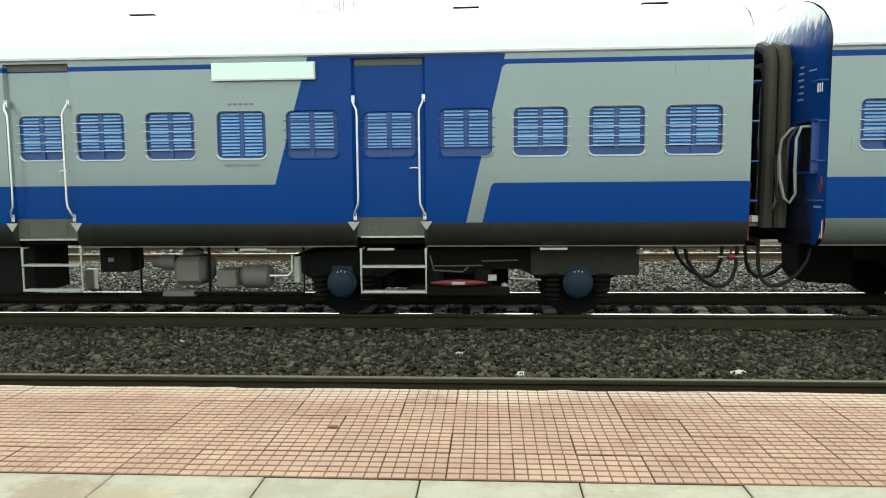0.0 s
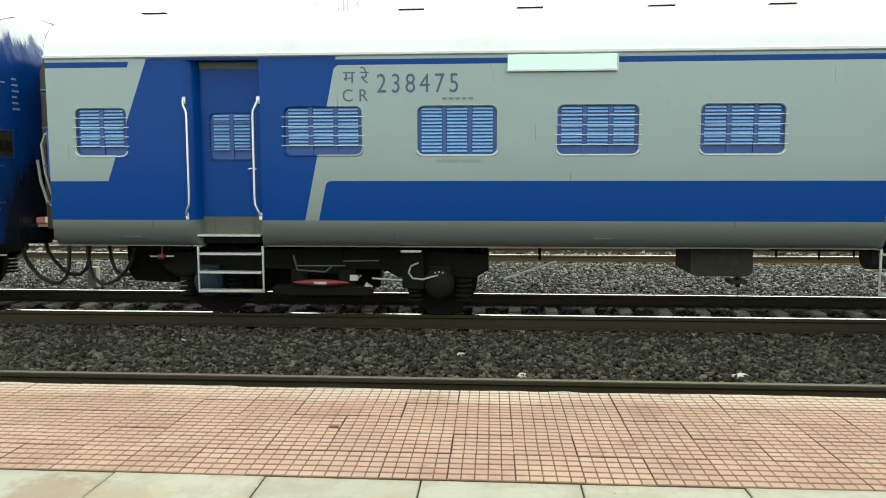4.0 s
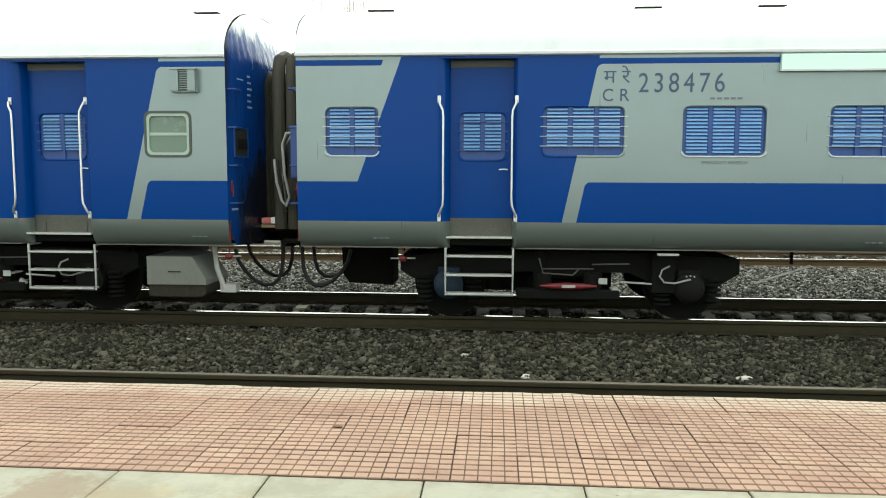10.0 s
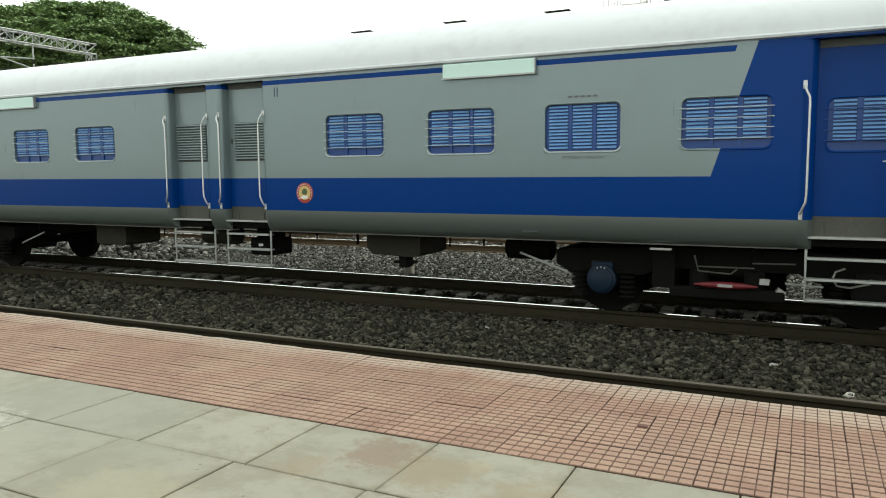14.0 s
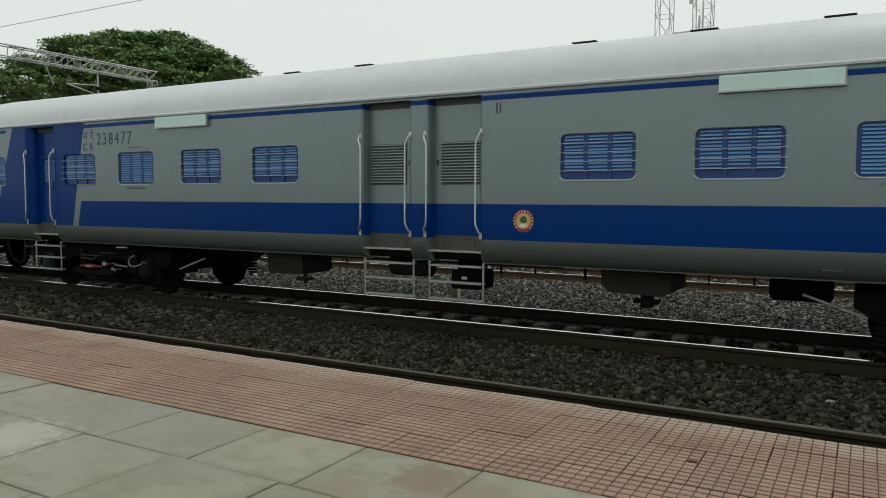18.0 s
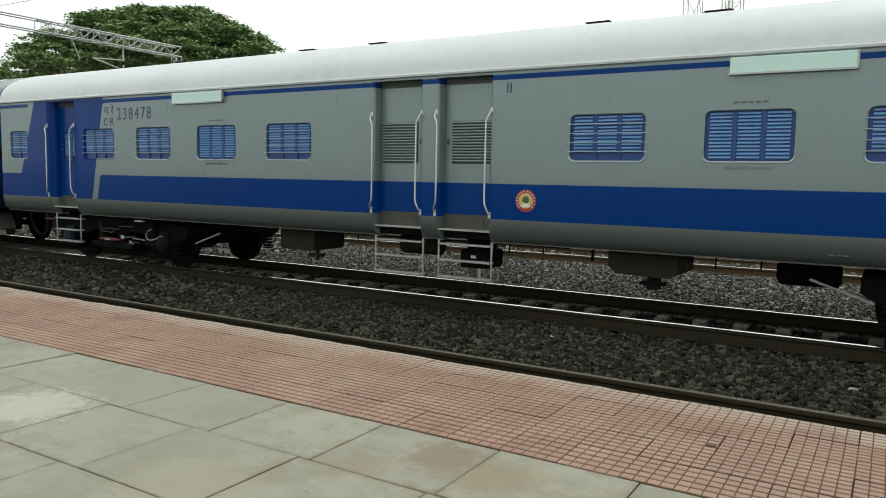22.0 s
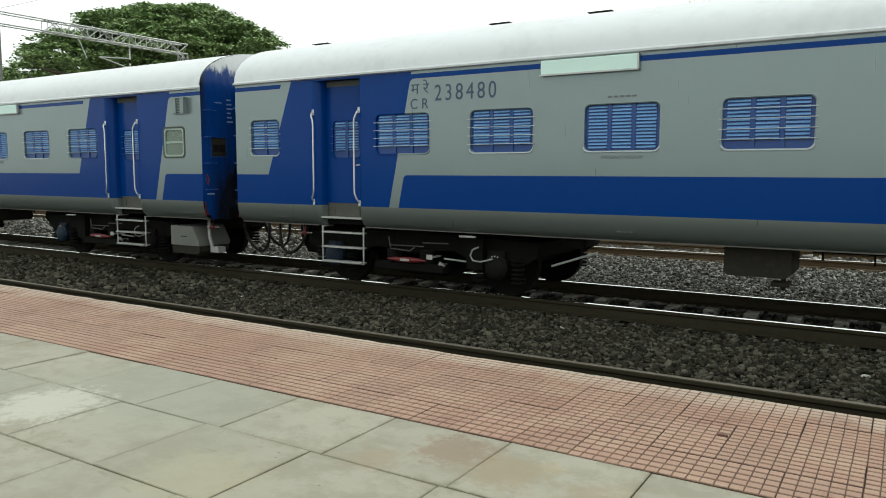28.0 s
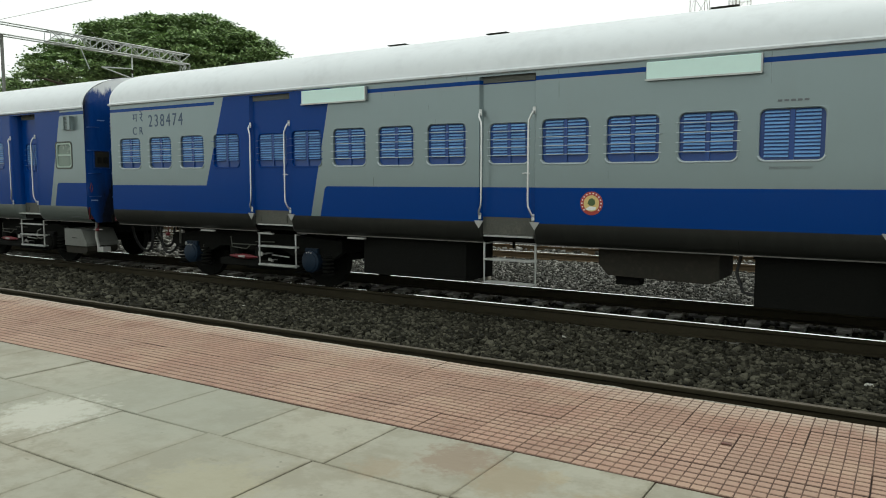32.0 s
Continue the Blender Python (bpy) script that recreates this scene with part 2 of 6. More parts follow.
M_BAR = surface("bar_steel", (0.42, 0.47, 0.50), 0.4, 0.4, 6.0, 0.1, 0.0)
# near black: the deep shade under the coaches is put into this colour
M_DARK = surface("underframe_dirt_shade", (0.0045, 0.0048, 0.0038), 0.9, 0.0, 5.0, 0.5, 0.3, 30, dirt=(0.009, 0.009, 0.007), spec=0.15)
M_BOXBROWN = surface("equipment_brown", (0.022, 0.020, 0.015), 0.8, 0.0, 3.0, 0.4, 0.2, 30, dirt=(0.055, 0.047, 0.034), spec=0.2)
M_BOXGREY = surface("equipment_grey", (0.34, 0.34, 0.32), 0.6, 0.0, 3.0, 0.35, 0.1, 30, dirt=(0.14, 0.13, 0.11))
M_GREYDUSTY = surface("equipment_dusty_grey", (0.115, 0.112, 0.10), 0.7, 0.0, 3.0, 0.4, 0.1, 30, dirt=(0.05, 0.046, 0.038))
M_BOXMID = surface("equipment_mid_grey", (0.135, 0.141, 0.126), 0.65, 0.0, 3.0, 0.4, 0.1, 30, dirt=(0.09, 0.085, 0.07))
# darkened as well, with the shade round the bogies in the colour
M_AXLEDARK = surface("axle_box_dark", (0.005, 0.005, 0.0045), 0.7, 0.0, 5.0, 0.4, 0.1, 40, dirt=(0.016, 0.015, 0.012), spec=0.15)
M_AXLE = surface("axle_box_blue", (0.006, 0.017, 0.034), 0.6, 0.0, 5.0, 0.4, 0.1, 40, dirt=(0.012, 0.014, 0.016), spec=0.25)
M_RED = surface("red_paint", (0.13, 0.008, 0.013), 0.5, 0.0, 6.0, 0.25, 0.05, 40, dirt=(0.12, 0.02, 0.02))
M_MINT = surface("board_mint", (0.60, 0.80, 0.74), 0.45, 0.0, 3.0, 0.1, 0.0, dirt=(0.45, 0.58, 0.54))
M_RUBBER = surface("bellows_rubber", (0.040, 0.037, 0.025), 0.75, 0.0, 3.0, 0.5, 0.1, 30, dirt=(0.020, 0.018, 0.012), stretch=(1, 1, 0.3))
M_CABLE = surface("black_cable", (0.015, 0.015, 0.015), 0.6, 0.0, 5.0, 0.2, 0.0)
M_CABLEGREY = surface("grey_cable", (0.28, 0.28, 0.26), 0.6, 0.0, 5.0, 0.2, 0.0)
M_TAN = surface("footplate_tan", (0.42, 0.31, 0.19), 0.6, 0.0, 6.0, 0.4, 0.1, 40)
M_FADEDRED = surface("faded_red_paint", (0.50, 0.12, 0.12), 0.6, 0.0, 8.0, 0.5, 0.0, dirt=(0.55, 0.42, 0.38))
M_FROST = surface("frosted_pane", (0.115, 0.165, 0.130), 0.25, 0.0, 3.0, 0.15, 0.0, dirt=(0.15, 0.19, 0.16))
M_GREENFRAME = surface("green_grey_frame", (0.29, 0.38, 0.325), 0.45, 0.0, 5.0, 0.15, 0.0)
M_SEAL = surface("window_seal", (0.05, 0.06, 0.05), 0.7, 0.0, 5.0, 0.2, 0.0)
M_WHITE = surface("white_paint", (0.75, 0.75, 0.72), 0.5, 0.0, 5.0, 0.2, 0.0)
M_INK = surface("dark_blue_lettering", (0.026, 0.055, 0.105), 0.5, 0.0, 5.0, 0.1, 0.0)
M_SMALLINK = surface("small_dark_lettering", (0.10, 0.11, 0.12), 0.6, 0.0, 5.0, 0.1, 0.0)
M_YELLOW = surface("emblem_yellow", (0.62, 0.46, 0.17), 0.5, 0.0, 8.0, 0.15, 0.0)
M_EMBLEMRED = surface("emblem_red", (0.33, 0.035, 0.022), 0.5, 0.0, 8.0, 0.15, 0.0)
M_EMBLEMGREEN = surface("emblem_green", (0.06, 0.10, 0.03), 0.5, 0.0, 8.0, 0.15, 0.0)
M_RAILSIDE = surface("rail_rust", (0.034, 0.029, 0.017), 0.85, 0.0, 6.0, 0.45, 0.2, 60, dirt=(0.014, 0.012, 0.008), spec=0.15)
# lighter copy of the rail rust: light on the far rails' sides painted in
M_RAILFAR = surface("rail_lit_rust", (0.115, 0.080, 0.046), 0.85, 0.0, 6.0, 0.35, 0.2, 60, dirt=(0.06, 0.042, 0.026), spec=0.15)
M_RAILTOP = surface("rail_polished", (0.80, 0.80, 0.78), 0.14, 1.0, 4.0, 0.1, 0.0)
M_RAILDULL = surface("rail_worn_top", (0.15, 0.128, 0.098), 0.5, 0.5, 6.0, 0.3, 0.0)
M_SLEEPER = surface("sleeper_concrete", (0.21, 0.205, 0.175), 0.85, 0.0, 6.0, 0.5, 0.2, 60, dirt=(0.08, 0.075, 0.06))
M_GALV = surface("galvanised_steel", (0.46, 0.48, 0.47), 0.55, 0.5, 3.0, 0.25, 0.0)
M_TOWER = surface("mast_steel", (0.62, 0.60, 0.58), 0.6, 0.0, 0.3, 0.3, 0.0)
M_SOIL = surface("trackside_soil", (0.09, 0.08, 0.06), 0.95, 0.0, 0.6, 0.6, 0.4, 25, dirt=(0.05, 0.045, 0.035))
M_CONCRETE = surface("weathered_concrete", (0.36, 0.34, 0.28), 0.85, 0.0, 2.0, 0.45, 0.2, 60, dirt=(0.20, 0.18, 0.14))
M_BARK = surface("bark", (0.09, 0.07, 0.05), 0.9, 0.0, 2.0, 0.5, 0.4, 20)


def stone_material(name, a, b_, c):
    m, nt, b = nodes(name)
    rnd = nd(nt, "ShaderNodeNewGeometry").outputs["Random Per Island"]
    ramp = nd(nt, "ShaderNodeValToRGB", {"Fac": rnd})
    e = ramp.color_ramp.elements
    e[0].color, e[1].color = c4(a), c4(c)
    e[1].position = 0.97
    mid = e.new(0.55)
    mid.color = c4(b_)
    tc = nd(nt, "ShaderNodeTexCoord").outputs["Object"]
    n1 = nd(nt, "ShaderNodeTexNoise", {"Vector": tc, "Scale": 1.3, "Detail": 4.0}).outputs["Fac"]
    n2 = nd(nt, "ShaderNodeTexNoise", {"Vector": tc, "Scale": 55.0, "Detail": 3.0}).outputs["Fac"]
    base = mixc(nt, mth(nt, "MULTIPLY", n1, 0.15), ramp.outputs[0], c4((0.085, 0.075, 0.05)))
    base = mixc(nt, mth(nt, "MULTIPLY", n2, 0.4), base, c4(tuple(v * 0.45 for v in b_)))
    nt.links.new(base, b.inputs["Base Color"])
    b.inputs["Roughness"].default_value = 0.85
    b.inputs["Specular IOR Level"].default_value = 0.12
    return m


M_STONE = stone_material("ballast_stone", (0.0085, 0.0083, 0.0056), (0.038, 0.0362, 0.0255), (0.128, 0.122, 0.090))
# paler version of the ballast stone, used beyond the train
M_STONEFAR = stone_material("ballast_stone_pale", (0.018, 0.018, 0.015), (0.105, 0.103, 0.090), (0.42, 0.41, 0.37))


def piece_material(name, col, var, spot, scale, rough, bump, stains=(), edge=False):
    """Paving: each piece a little different, blotched across pieces in world space."""
    m, nt, b = nodes(name)
    rnd = nd(nt, "ShaderNodeObjectInfo").outputs["Random"]
    pos = nd(nt, "ShaderNodeNewGeometry").outputs["Position"]
    n1 = nd(nt, "ShaderNodeTexNoise", {"Vector": pos, "Scale": scale, "Detail": 5.0, "Roughness": 0.65}).outputs["Fac"]
    n2 = nd(nt, "ShaderNodeTexNoise", {"Vector": pos, "Scale": 38.0, "Detail": 4.0}).outputs["Fac"]
    n3 = nd(nt, "ShaderNodeTexNoise", {"Vector": pos, "Scale": scale * 0.31, "Detail": 3.0}).outputs["Fac"]
    f = mth(nt, "MULTIPLY", mth(nt, "SUBTRACT", n1, 0.42), 2.6)
    f = nd(nt, "ShaderNodeClamp", {"Value": f}).outputs[0]
    base = mixc(nt, mth(nt, "MULTIPLY", f, 0.75), c4(col), c4(spot))
    base = mixc(nt, mth(nt, "MULTIPLY", n3, var), base, c4(tuple(v * 0.55 for v in col)))
    base = mixc(nt, mth(nt, "MULTIPLY", rnd, var * 0.8), base, c4(tuple(min(1, v * 1.25) for v in col)))
    base = mixc(nt, mth(nt, "MULTIPLY", n2, 0.3), base, c4(tuple(v * 0.7 for v in col)))
    blot = nd(nt, "ShaderNodeTexNoise", {"Vector": nd(nt, "ShaderNodeMapping", {"Vector": pos, "Scale": (5.0, 5.0, 5.0)}).outputs[0], "Scale": 2.6, "Detail": 7.0, "Roughness": 0.75}).outputs["Fac"]
    if not edge:
        # sandy dust over some pieces, brown dirt on others, and each raised square a little different
        isl = nd(nt, "ShaderNodeNewGeometry").outputs["Random Per Island"]
        one = mth(nt, "FRACT", mth(nt, "ADD", mth(nt, "MULTIPLY", rnd, 7.3), mth(nt, "MULTIPLY", isl, 3.1)))
        base = mixc(nt, mth(nt, "MULTIPLY", one, 0.26), base, c4(tuple(v * 0.62 for v in col)))
        dust = nd(nt, "ShaderNodeTexNoise", {"Vector": pos, "Scale": 2.1, "Detail": 7.0, "Roughness": 0.7}).outputs["Fac"]
        k = mth(nt, "MULTIPLY", mth(nt, "SUBTRACT", dust, 0.52), 5.0)
        base = mixc(nt, nd(nt, "ShaderNodeClamp", {"Value": k, "Max": 0.42}).outputs[0], base, c4((0.39, 0.285, 0.200)))
        k = mth(nt, "MULTIPLY", mth(nt, "SUBTRACT", 0.43, dust), 6.0)
        base = mixc(nt, nd(nt, "ShaderNodeClamp", {"Value": k, "Max": 0.45}).outputs[0], base, c4((0.20, 0.095, 0.068)))
        py = nd(nt, "ShaderNodeSeparateXYZ", {0: pos}).outputs["Y"]
        k = mth(nt, "MULTIPLY", mth(nt, "SUBTRACT", mth(nt, "ADD", py, mth(nt, "MULTIPLY", dust, 0.55)), EDGE_Y + 0.04), 3.4)
        base = mixc(nt, nd(nt, "ShaderNodeClamp", {"Value": k, "Max": 0.5}).outputs[0], base, c4((0.44, 0.375, 0.30)))
    if edge:
        # scuffs, specks and the dirt that gathers along the joints
        loc = nd(nt, "ShaderNodeSeparateXYZ", {0: nd(nt, "ShaderNodeTexCoord").outputs["Generated"]})
        near = None
        for ax in ("X", "Y"):
            d = mth(nt, "ABSOLUTE", mth(nt, "SUBTRACT", loc.outputs[ax], 0.5))
            near = d if near is None else mth(nt, "MAXIMUM", near, d)
        fine = nd(nt, "ShaderNodeTexNoise", {"Vector": pos, "Scale": 9.0, "Detail": 8.0, "Roughness": 0.75}).outputs["Fac"]
        k = mth(nt, "MULTIPLY", mth(nt, "SUBTRACT", mth(nt, "ADD", near, mth(nt, "MULTIPLY", fine, 0.16)), 0.565), 22.0)
        base = mixc(nt, nd(nt, "ShaderNodeClamp", {"Value": k, "Max": 0.6}).outputs[0], base, c4((0.12, 0.11, 0.075)))
        k = mth(nt, "MULTIPLY", mth(nt, "SUBTRACT", mth(nt, "ADD", near, mth(nt, "MULTIPLY", fine, 0.45)), 0.655), 6.0)
        base = mixc(nt, nd(nt, "ShaderNodeClamp", {"Value": k, "Max": 0.40}).outputs[0], base, c4((0.19, 0.170, 0.110)))
        k = mth(nt, "MULTIPLY", mth(nt, "SUBTRACT", fine, 0.565), 4.5)
        base = mixc(nt, nd(nt, "ShaderNodeClamp", {"Value": k, "Max": 0.55}).outputs[0], base, c4((0.19, 0.175, 0.12)))
        cloud = nd(nt, "ShaderNodeTexNoise", {"Vector": pos, "Scale": 3.4, "Detail": 7.0, "Roughness": 0.72}).outputs["Fac"]
        base = mixc(nt, nd(nt, "ShaderNodeClamp", {"Value": mth(nt, "MULTIPLY", mth(nt, "SUBTRACT", cloud, 0.47), 4.2), "Max": 0.50}).outputs[0], base, c4((0.205, 0.190, 0.135)))
        speck = nd(nt, "ShaderNodeTexVoronoi", {"Vector": pos, "Scale": 7.0}).outputs["Distance"]
        base = mixc(nt, nd(nt, "ShaderNodeClamp", {"Value": mth(nt, "MULTIPLY", mth(nt, "SUBTRACT", 0.055, speck), 40.0), "Max": 0.6}).outputs[0], base, c4((0.10, 0.085, 0.06)))
        sc_ = nd(nt, "ShaderNodeTexNoise", {"Vector": nd(nt, "ShaderNodeMapping", {"Vector": pos, "Scale": (3.0, 14.0, 3.0), "Rotation": (0.0, 0.0, 0.4)}).outputs[0], "Scale": 2.6, "Detail": 3.0}).outputs["Fac"]
        k = mth(nt, "MULTIPLY", mth(nt, "SUBTRACT", sc_, 0.69), 14.0)
        base = mixc(nt, nd(nt, "ShaderNodeClamp", {"Value": k, "Max": 0.5}).outputs[0], base, c4((0.16, 0.14, 0.09)))
        big = nd(nt, "ShaderNodeTexNoise", {"Vector": pos, "Scale": 0.75, "Detail": 2.0}).outputs["Fac"]
        base = mixc(nt, nd(nt, "ShaderNodeClamp", {"Value": mth(nt, "MULTIPLY", mth(nt, "SUBTRACT", big, 0.46), 3.0), "Max": 0.55}).outputs[0], base, c4((0.255, 0.264, 0.210)))
    for (sx, sy), sr, sc in stains:
        dist = nd(nt, "ShaderNodeVectorMath", {0: pos, 1: (sx, sy, 0.0)})
        dist.operation = "DISTANCE"
        d = mth(nt, "DIVIDE", dist.outputs["Value"], sr)
        k = mth(nt, "MULTIPLY", mth(nt, "SUBTRACT", mth(nt, "ADD", mth(nt, "SUBTRACT", 1.0, d), mth(nt, "MULTIPLY", blot, 2.4)), 1.25), 1.5)
        base = mixc(nt, nd(nt, "ShaderNodeClamp", {"Value": k, "Max": 0.65}).outputs[0], base, c4(sc))
    nt.links.new(base, b.inputs["Base Color"])
    nt.links.new(mth(nt, "ADD", mth(nt, "MULTIPLY", n1, 0.3), rough - 0.15), b.inputs["Roughness"])
    bp = nd(nt, "ShaderNodeBump", {"Height": n2, "Strength": bump, "Distance": 0.004})
    nt.links.new(bp.outputs[0], b.inputs["Normal"])
    return m


M_TILE = piece_material("red_chequered_tile", (0.362, 0.234, 0.169), 0.50, (0.300, 0.132, 0.092), 1.1, 0.8, 0.3)
M_SLAB = piece_material("stone_slab", (0.312, 0.298, 0.232), 0.45, (0.215, 0.200, 0.145), 1.7, 0.66, 0.3, [((-1.53, 2.50), 0.21, (0.19, 0.125, 0.078)), ((-3.50, 1.95), 0.31, (0.46, 0.455, 0.39)), ((-1.12, 2.52), 0.07, (0.30, 0.26, 0.17)), ((-2.2, 1.75), 0.30, (0.30, 0.28, 0.19)), ((-0.85, 2.32), 0.20, (0.26, 0.215, 0.135)), ((-1.25, 2.40), 0.20, (0.25, 0.20, 0.125)), ((-1.75, 2.25), 0.13, (0.25, 0.20, 0.13)), ((-0.30, 2.45), 0.16, (0.27, 0.225, 0.145)), ((-2.7, 2.42), 0.16, (0.22, 0.215, 0.165))], True)
M_GROUT = surface("tile_groove_dirt", (0.075, 0.042, 0.030), 0.95, 0.0, 1.4, 0.8, 0.2, 60, dirt=(0.21, 0.135, 0.095))
M_JOINT = surface("slab_joint_dirt", (0.030, 0.028, 0.020), 0.9, 0.0, 2.6, 1.2, 0.2, 60, dirt=(0.20, 0.19, 0.14))


def leaf_material():
    m, nt, b = nodes("leaf_green")
    rnd = nd(nt, "ShaderNodeNewGeometry").outputs["Random Per Island"]
    ramp = nd(nt, "ShaderNodeValToRGB", {"Fac": rnd})
    e = ramp.color_ramp.elements
    e[0].color, e[1].color = (0.085, 0.145, 0.050, 1), (0.27, 0.39, 0.14, 1)
    nt.links.new(ramp.outputs[0], b.inputs["Base Color"])
    b.inputs["Roughness"].default_value = 0.55
    b.inputs["Transmission Weight"].default_value = 0.0
    return m


M_LEAF = leaf_material()

# ---- mesh helpers ----
class Geo:
    """Collects vertices and faces, then becomes one mesh."""
    def __init__(self):
        self.v, self.f = [], []

    def add(self, vs, fs):
        o = len(self.v)
        self.v += [tuple(p) for p in vs]
        self.f += [tuple(i + o for i in q) for q in fs]
        return self

    def box(self, x0, x1, y0, y1, z0, z1):
        return self.add([(x, y, z) for x in (x0, x1) for y in (y0, y1) for z in (z0, z1)],
                        [(0, 1, 3, 2), (4, 6, 7, 5), (0, 4, 5, 1), (2, 3, 7, 6), (0, 2, 6, 4), (1, 5, 7, 3)])

    def bbox(self, x0, x1, y0, y1, z0, z1, b=0.01):
        """A box with bevelled vertical and horizontal front edges (an octagonal prism along x with chamfered ends)."""
        prof = [(y0 + b, z0), (y1 - b, z0), (y1, z0 + b), (y1, z1 - b), (y1 - b, z1), (y0 + b, z1), (y0, z1 - b), (y0, z0 + b)]
        ym, zm = (y0 + y1) / 2, (z0 + z1) / 2
        ky, kz = 1 - 2 * b / max(y1 - y0, 4 * b), 1 - 2 * b / max(z1 - z0, 4 * b)
        small = [(ym + (y - ym) * ky, zm + (z - zm) * kz) for y, z in prof]
        rings = [(x0, small), (x0 + b, prof), (x1 - b, prof), (x1, small)]
        vs = [(x, y, z) for x, r in rings for y, z in r]
        fs = [(k * 8 + i, k * 8 + (i + 1) % 8, k * 8 + 8 + (i + 1) % 8, k * 8 + 8 + i) for k in range(3) for i in range(8)]
        return self.add(vs, fs + [tuple(range(7, -1, -1)), tuple(range(24, 32))])

    def prism(self, outline, axis, a, b):
        """A closed outline pushed along an axis: 'x' takes (y, z), 'y' takes (x, z), 'z' takes (x, y)."""
        def at(p, d):
            return {"x": (d, p[0], p[1]), "y": (p[0], d, p[1]), "z": (p[0], p[1], d)}[axis]
        n = len(outline)
        vs = [at(p, a) for p in outline] + [at(p, b) for p in outline]
        return self.add(vs, [(i, (i + 1) % n, n + (i + 1) % n, n + i) for i in range(n)] + [tuple(range(n - 1, -1, -1)), tuple(range(n, 2 * n))])

    def tube(self, pts, r, n=8, closed=False):
        pts = [Vector(p) for p in pts]
        k = len(pts)
        base = len(self.v)
        up = None
        for i, p in enumerate(pts):
            a = pts[(i - 1) % k] if closed or i else p
            c = pts[(i + 1) % k] if closed or i < k - 1 else p
            d = (c - a).normalized()
            if up is None:
                up = Vector((0, 0, 1)) if abs(d.z) < 0.9 else Vector((0, 1, 0))
            u = (up - d * up.dot(d)).normalized()
            w = d.cross(u)
            up = u
            rr = r[i] if isinstance(r, (list, tuple)) else r
            self.v += [tuple(p + (u * math.cos(6.28319 * j / n) + w * math.sin(6.28319 * j / n)) * rr) for j in range(n)]
        m = k if closed else k - 1
        self.f += [(base + i * n + j, base + i * n + (j + 1) % n, base + ((i + 1) % k) * n + (j + 1) % n, base + ((i + 1) % k) * n + j) for i in range(m) for j in range(n)]
        if not closed:
            self.f += [tuple(base + j for j in range(n - 1, -1, -1)), tuple(base + (k - 1) * n + j for j in range(n))]
        return self

    def lathe(self, prof, centre, axis="y", n=20):
        """A profile of (distance along the axis, radius) turned round the axis."""
        base = len(self.v)
        for d, r in prof:
            for j in range(n):
                a = 6.28319 * j / n
                u, w = r * math.cos(a), r * math.sin(a)
                p = {"x": (d, u, w), "y": (u, d, w), "z": (u, w, d)}[axis]
                self.v.append(tuple(centre[i] + p[i] for i in range(3)))
        self.f += [(base + i * n + j, base + i * n + (j + 1) % n, base + (i + 1) * n + (j + 1) % n, base + (i + 1) * n + j) for i in range(len(prof) - 1) for j in range(n)]
        self.f += [tuple(base + j for j in range(n)), tuple(base + (len(prof) - 1) * n + j for j in range(n - 1, -1, -1))]
        return self

    def mesh(self, name, mat, smooth=False, weld=False):
        me = bpy.data.meshes.new(name)
        me.from_pydata(self.v, [], self.f)
        bm = bmesh.new()
        bm.from_mesh(me)
        if weld:
            bmesh.ops.remove_doubles(bm, verts=bm.verts, dist=1e-5)
        bmesh.ops.recalc_face_normals(bm, faces=bm.faces)
        bm.to_mesh(me)
        bm.free()
        me.materials.append(mat)
        if smooth:
            me.polygons.foreach_set("use_smooth", [True] * len(me.polygons))
            me.set_sharp_from_angle(angle=radians(35))
        me.update()
        return me


def part(name, geo, mat, parent, label="", smooth=False, at=None, weld=False):
    """Links a mesh (a Geo, or mesh data shared with others) as one object under a thing or a part."""
    me = geo.mesh(name, mat, smooth, weld) if isinstance(geo, Geo) else geo
    ob = new(name, me)
    ob.parent = parent
    if at is not None:
        ob.location = at
    if label:
        ob["label"] = label
    return ob


def thing(name, label, category, at=(0, 0, 0), group="", kind=""):
    ob = new(name)
    ob.empty_display_size = 0.2
    ob.location = at
    return tagged(ob, label, category, group, kind)


def solid(name, geo, mat, label, category, group="", kind="", at=(0, 0, 0), smooth=False):
    ob = new(name, geo.mesh(name, mat, smooth) if isinstance(geo, Geo) else geo)
    ob.location = at
    return tagged(ob, label, category, group, kind)


def lettering(text, size, mat, parent, at, label="", width=1.0, spacing=1.0):
    """Raised flat letters that face the platform."""
    cu = bpy.data.curves.new("lettering", "FONT")
    cu.body, cu.size, cu.extrude, cu.space_character = text, size, 0.0015, spacing
    tmp = bpy.data.objects.new("lettering", cu)
    scene.collection.objects.link(tmp)
    me = bpy.data.meshes.new_from_object(tmp.evaluated_get(bpy.context.evaluated_depsgraph_get()))
    bpy.data.objects.remove(tmp)
    me.transform(Matrix.Diagonal((width, 1, 1, 1)))
    me.transform(Matrix.Rotation(radians(90), 4, "X"))
    me.materials.clear()
    me.materials.append(mat)
    return part("lettering", me, mat, parent, label, at=at)


# ---- the coaches ----
PROFILE = [(0.93, 1.45), (0.96, 1.51), (1.01, 1.555), (1.08, 1.587), (1.16, 1.604), (1.24, 1.61), (3.175, 1.61)]


def side_y(z):
    for (za, ya), (zb, yb) in zip(PROFILE, PROFILE[1:]):
        if z <= zb:
            return -(ya + (yb - ya) * max(0, (z - za)) / (zb - za))
    return -SIDE


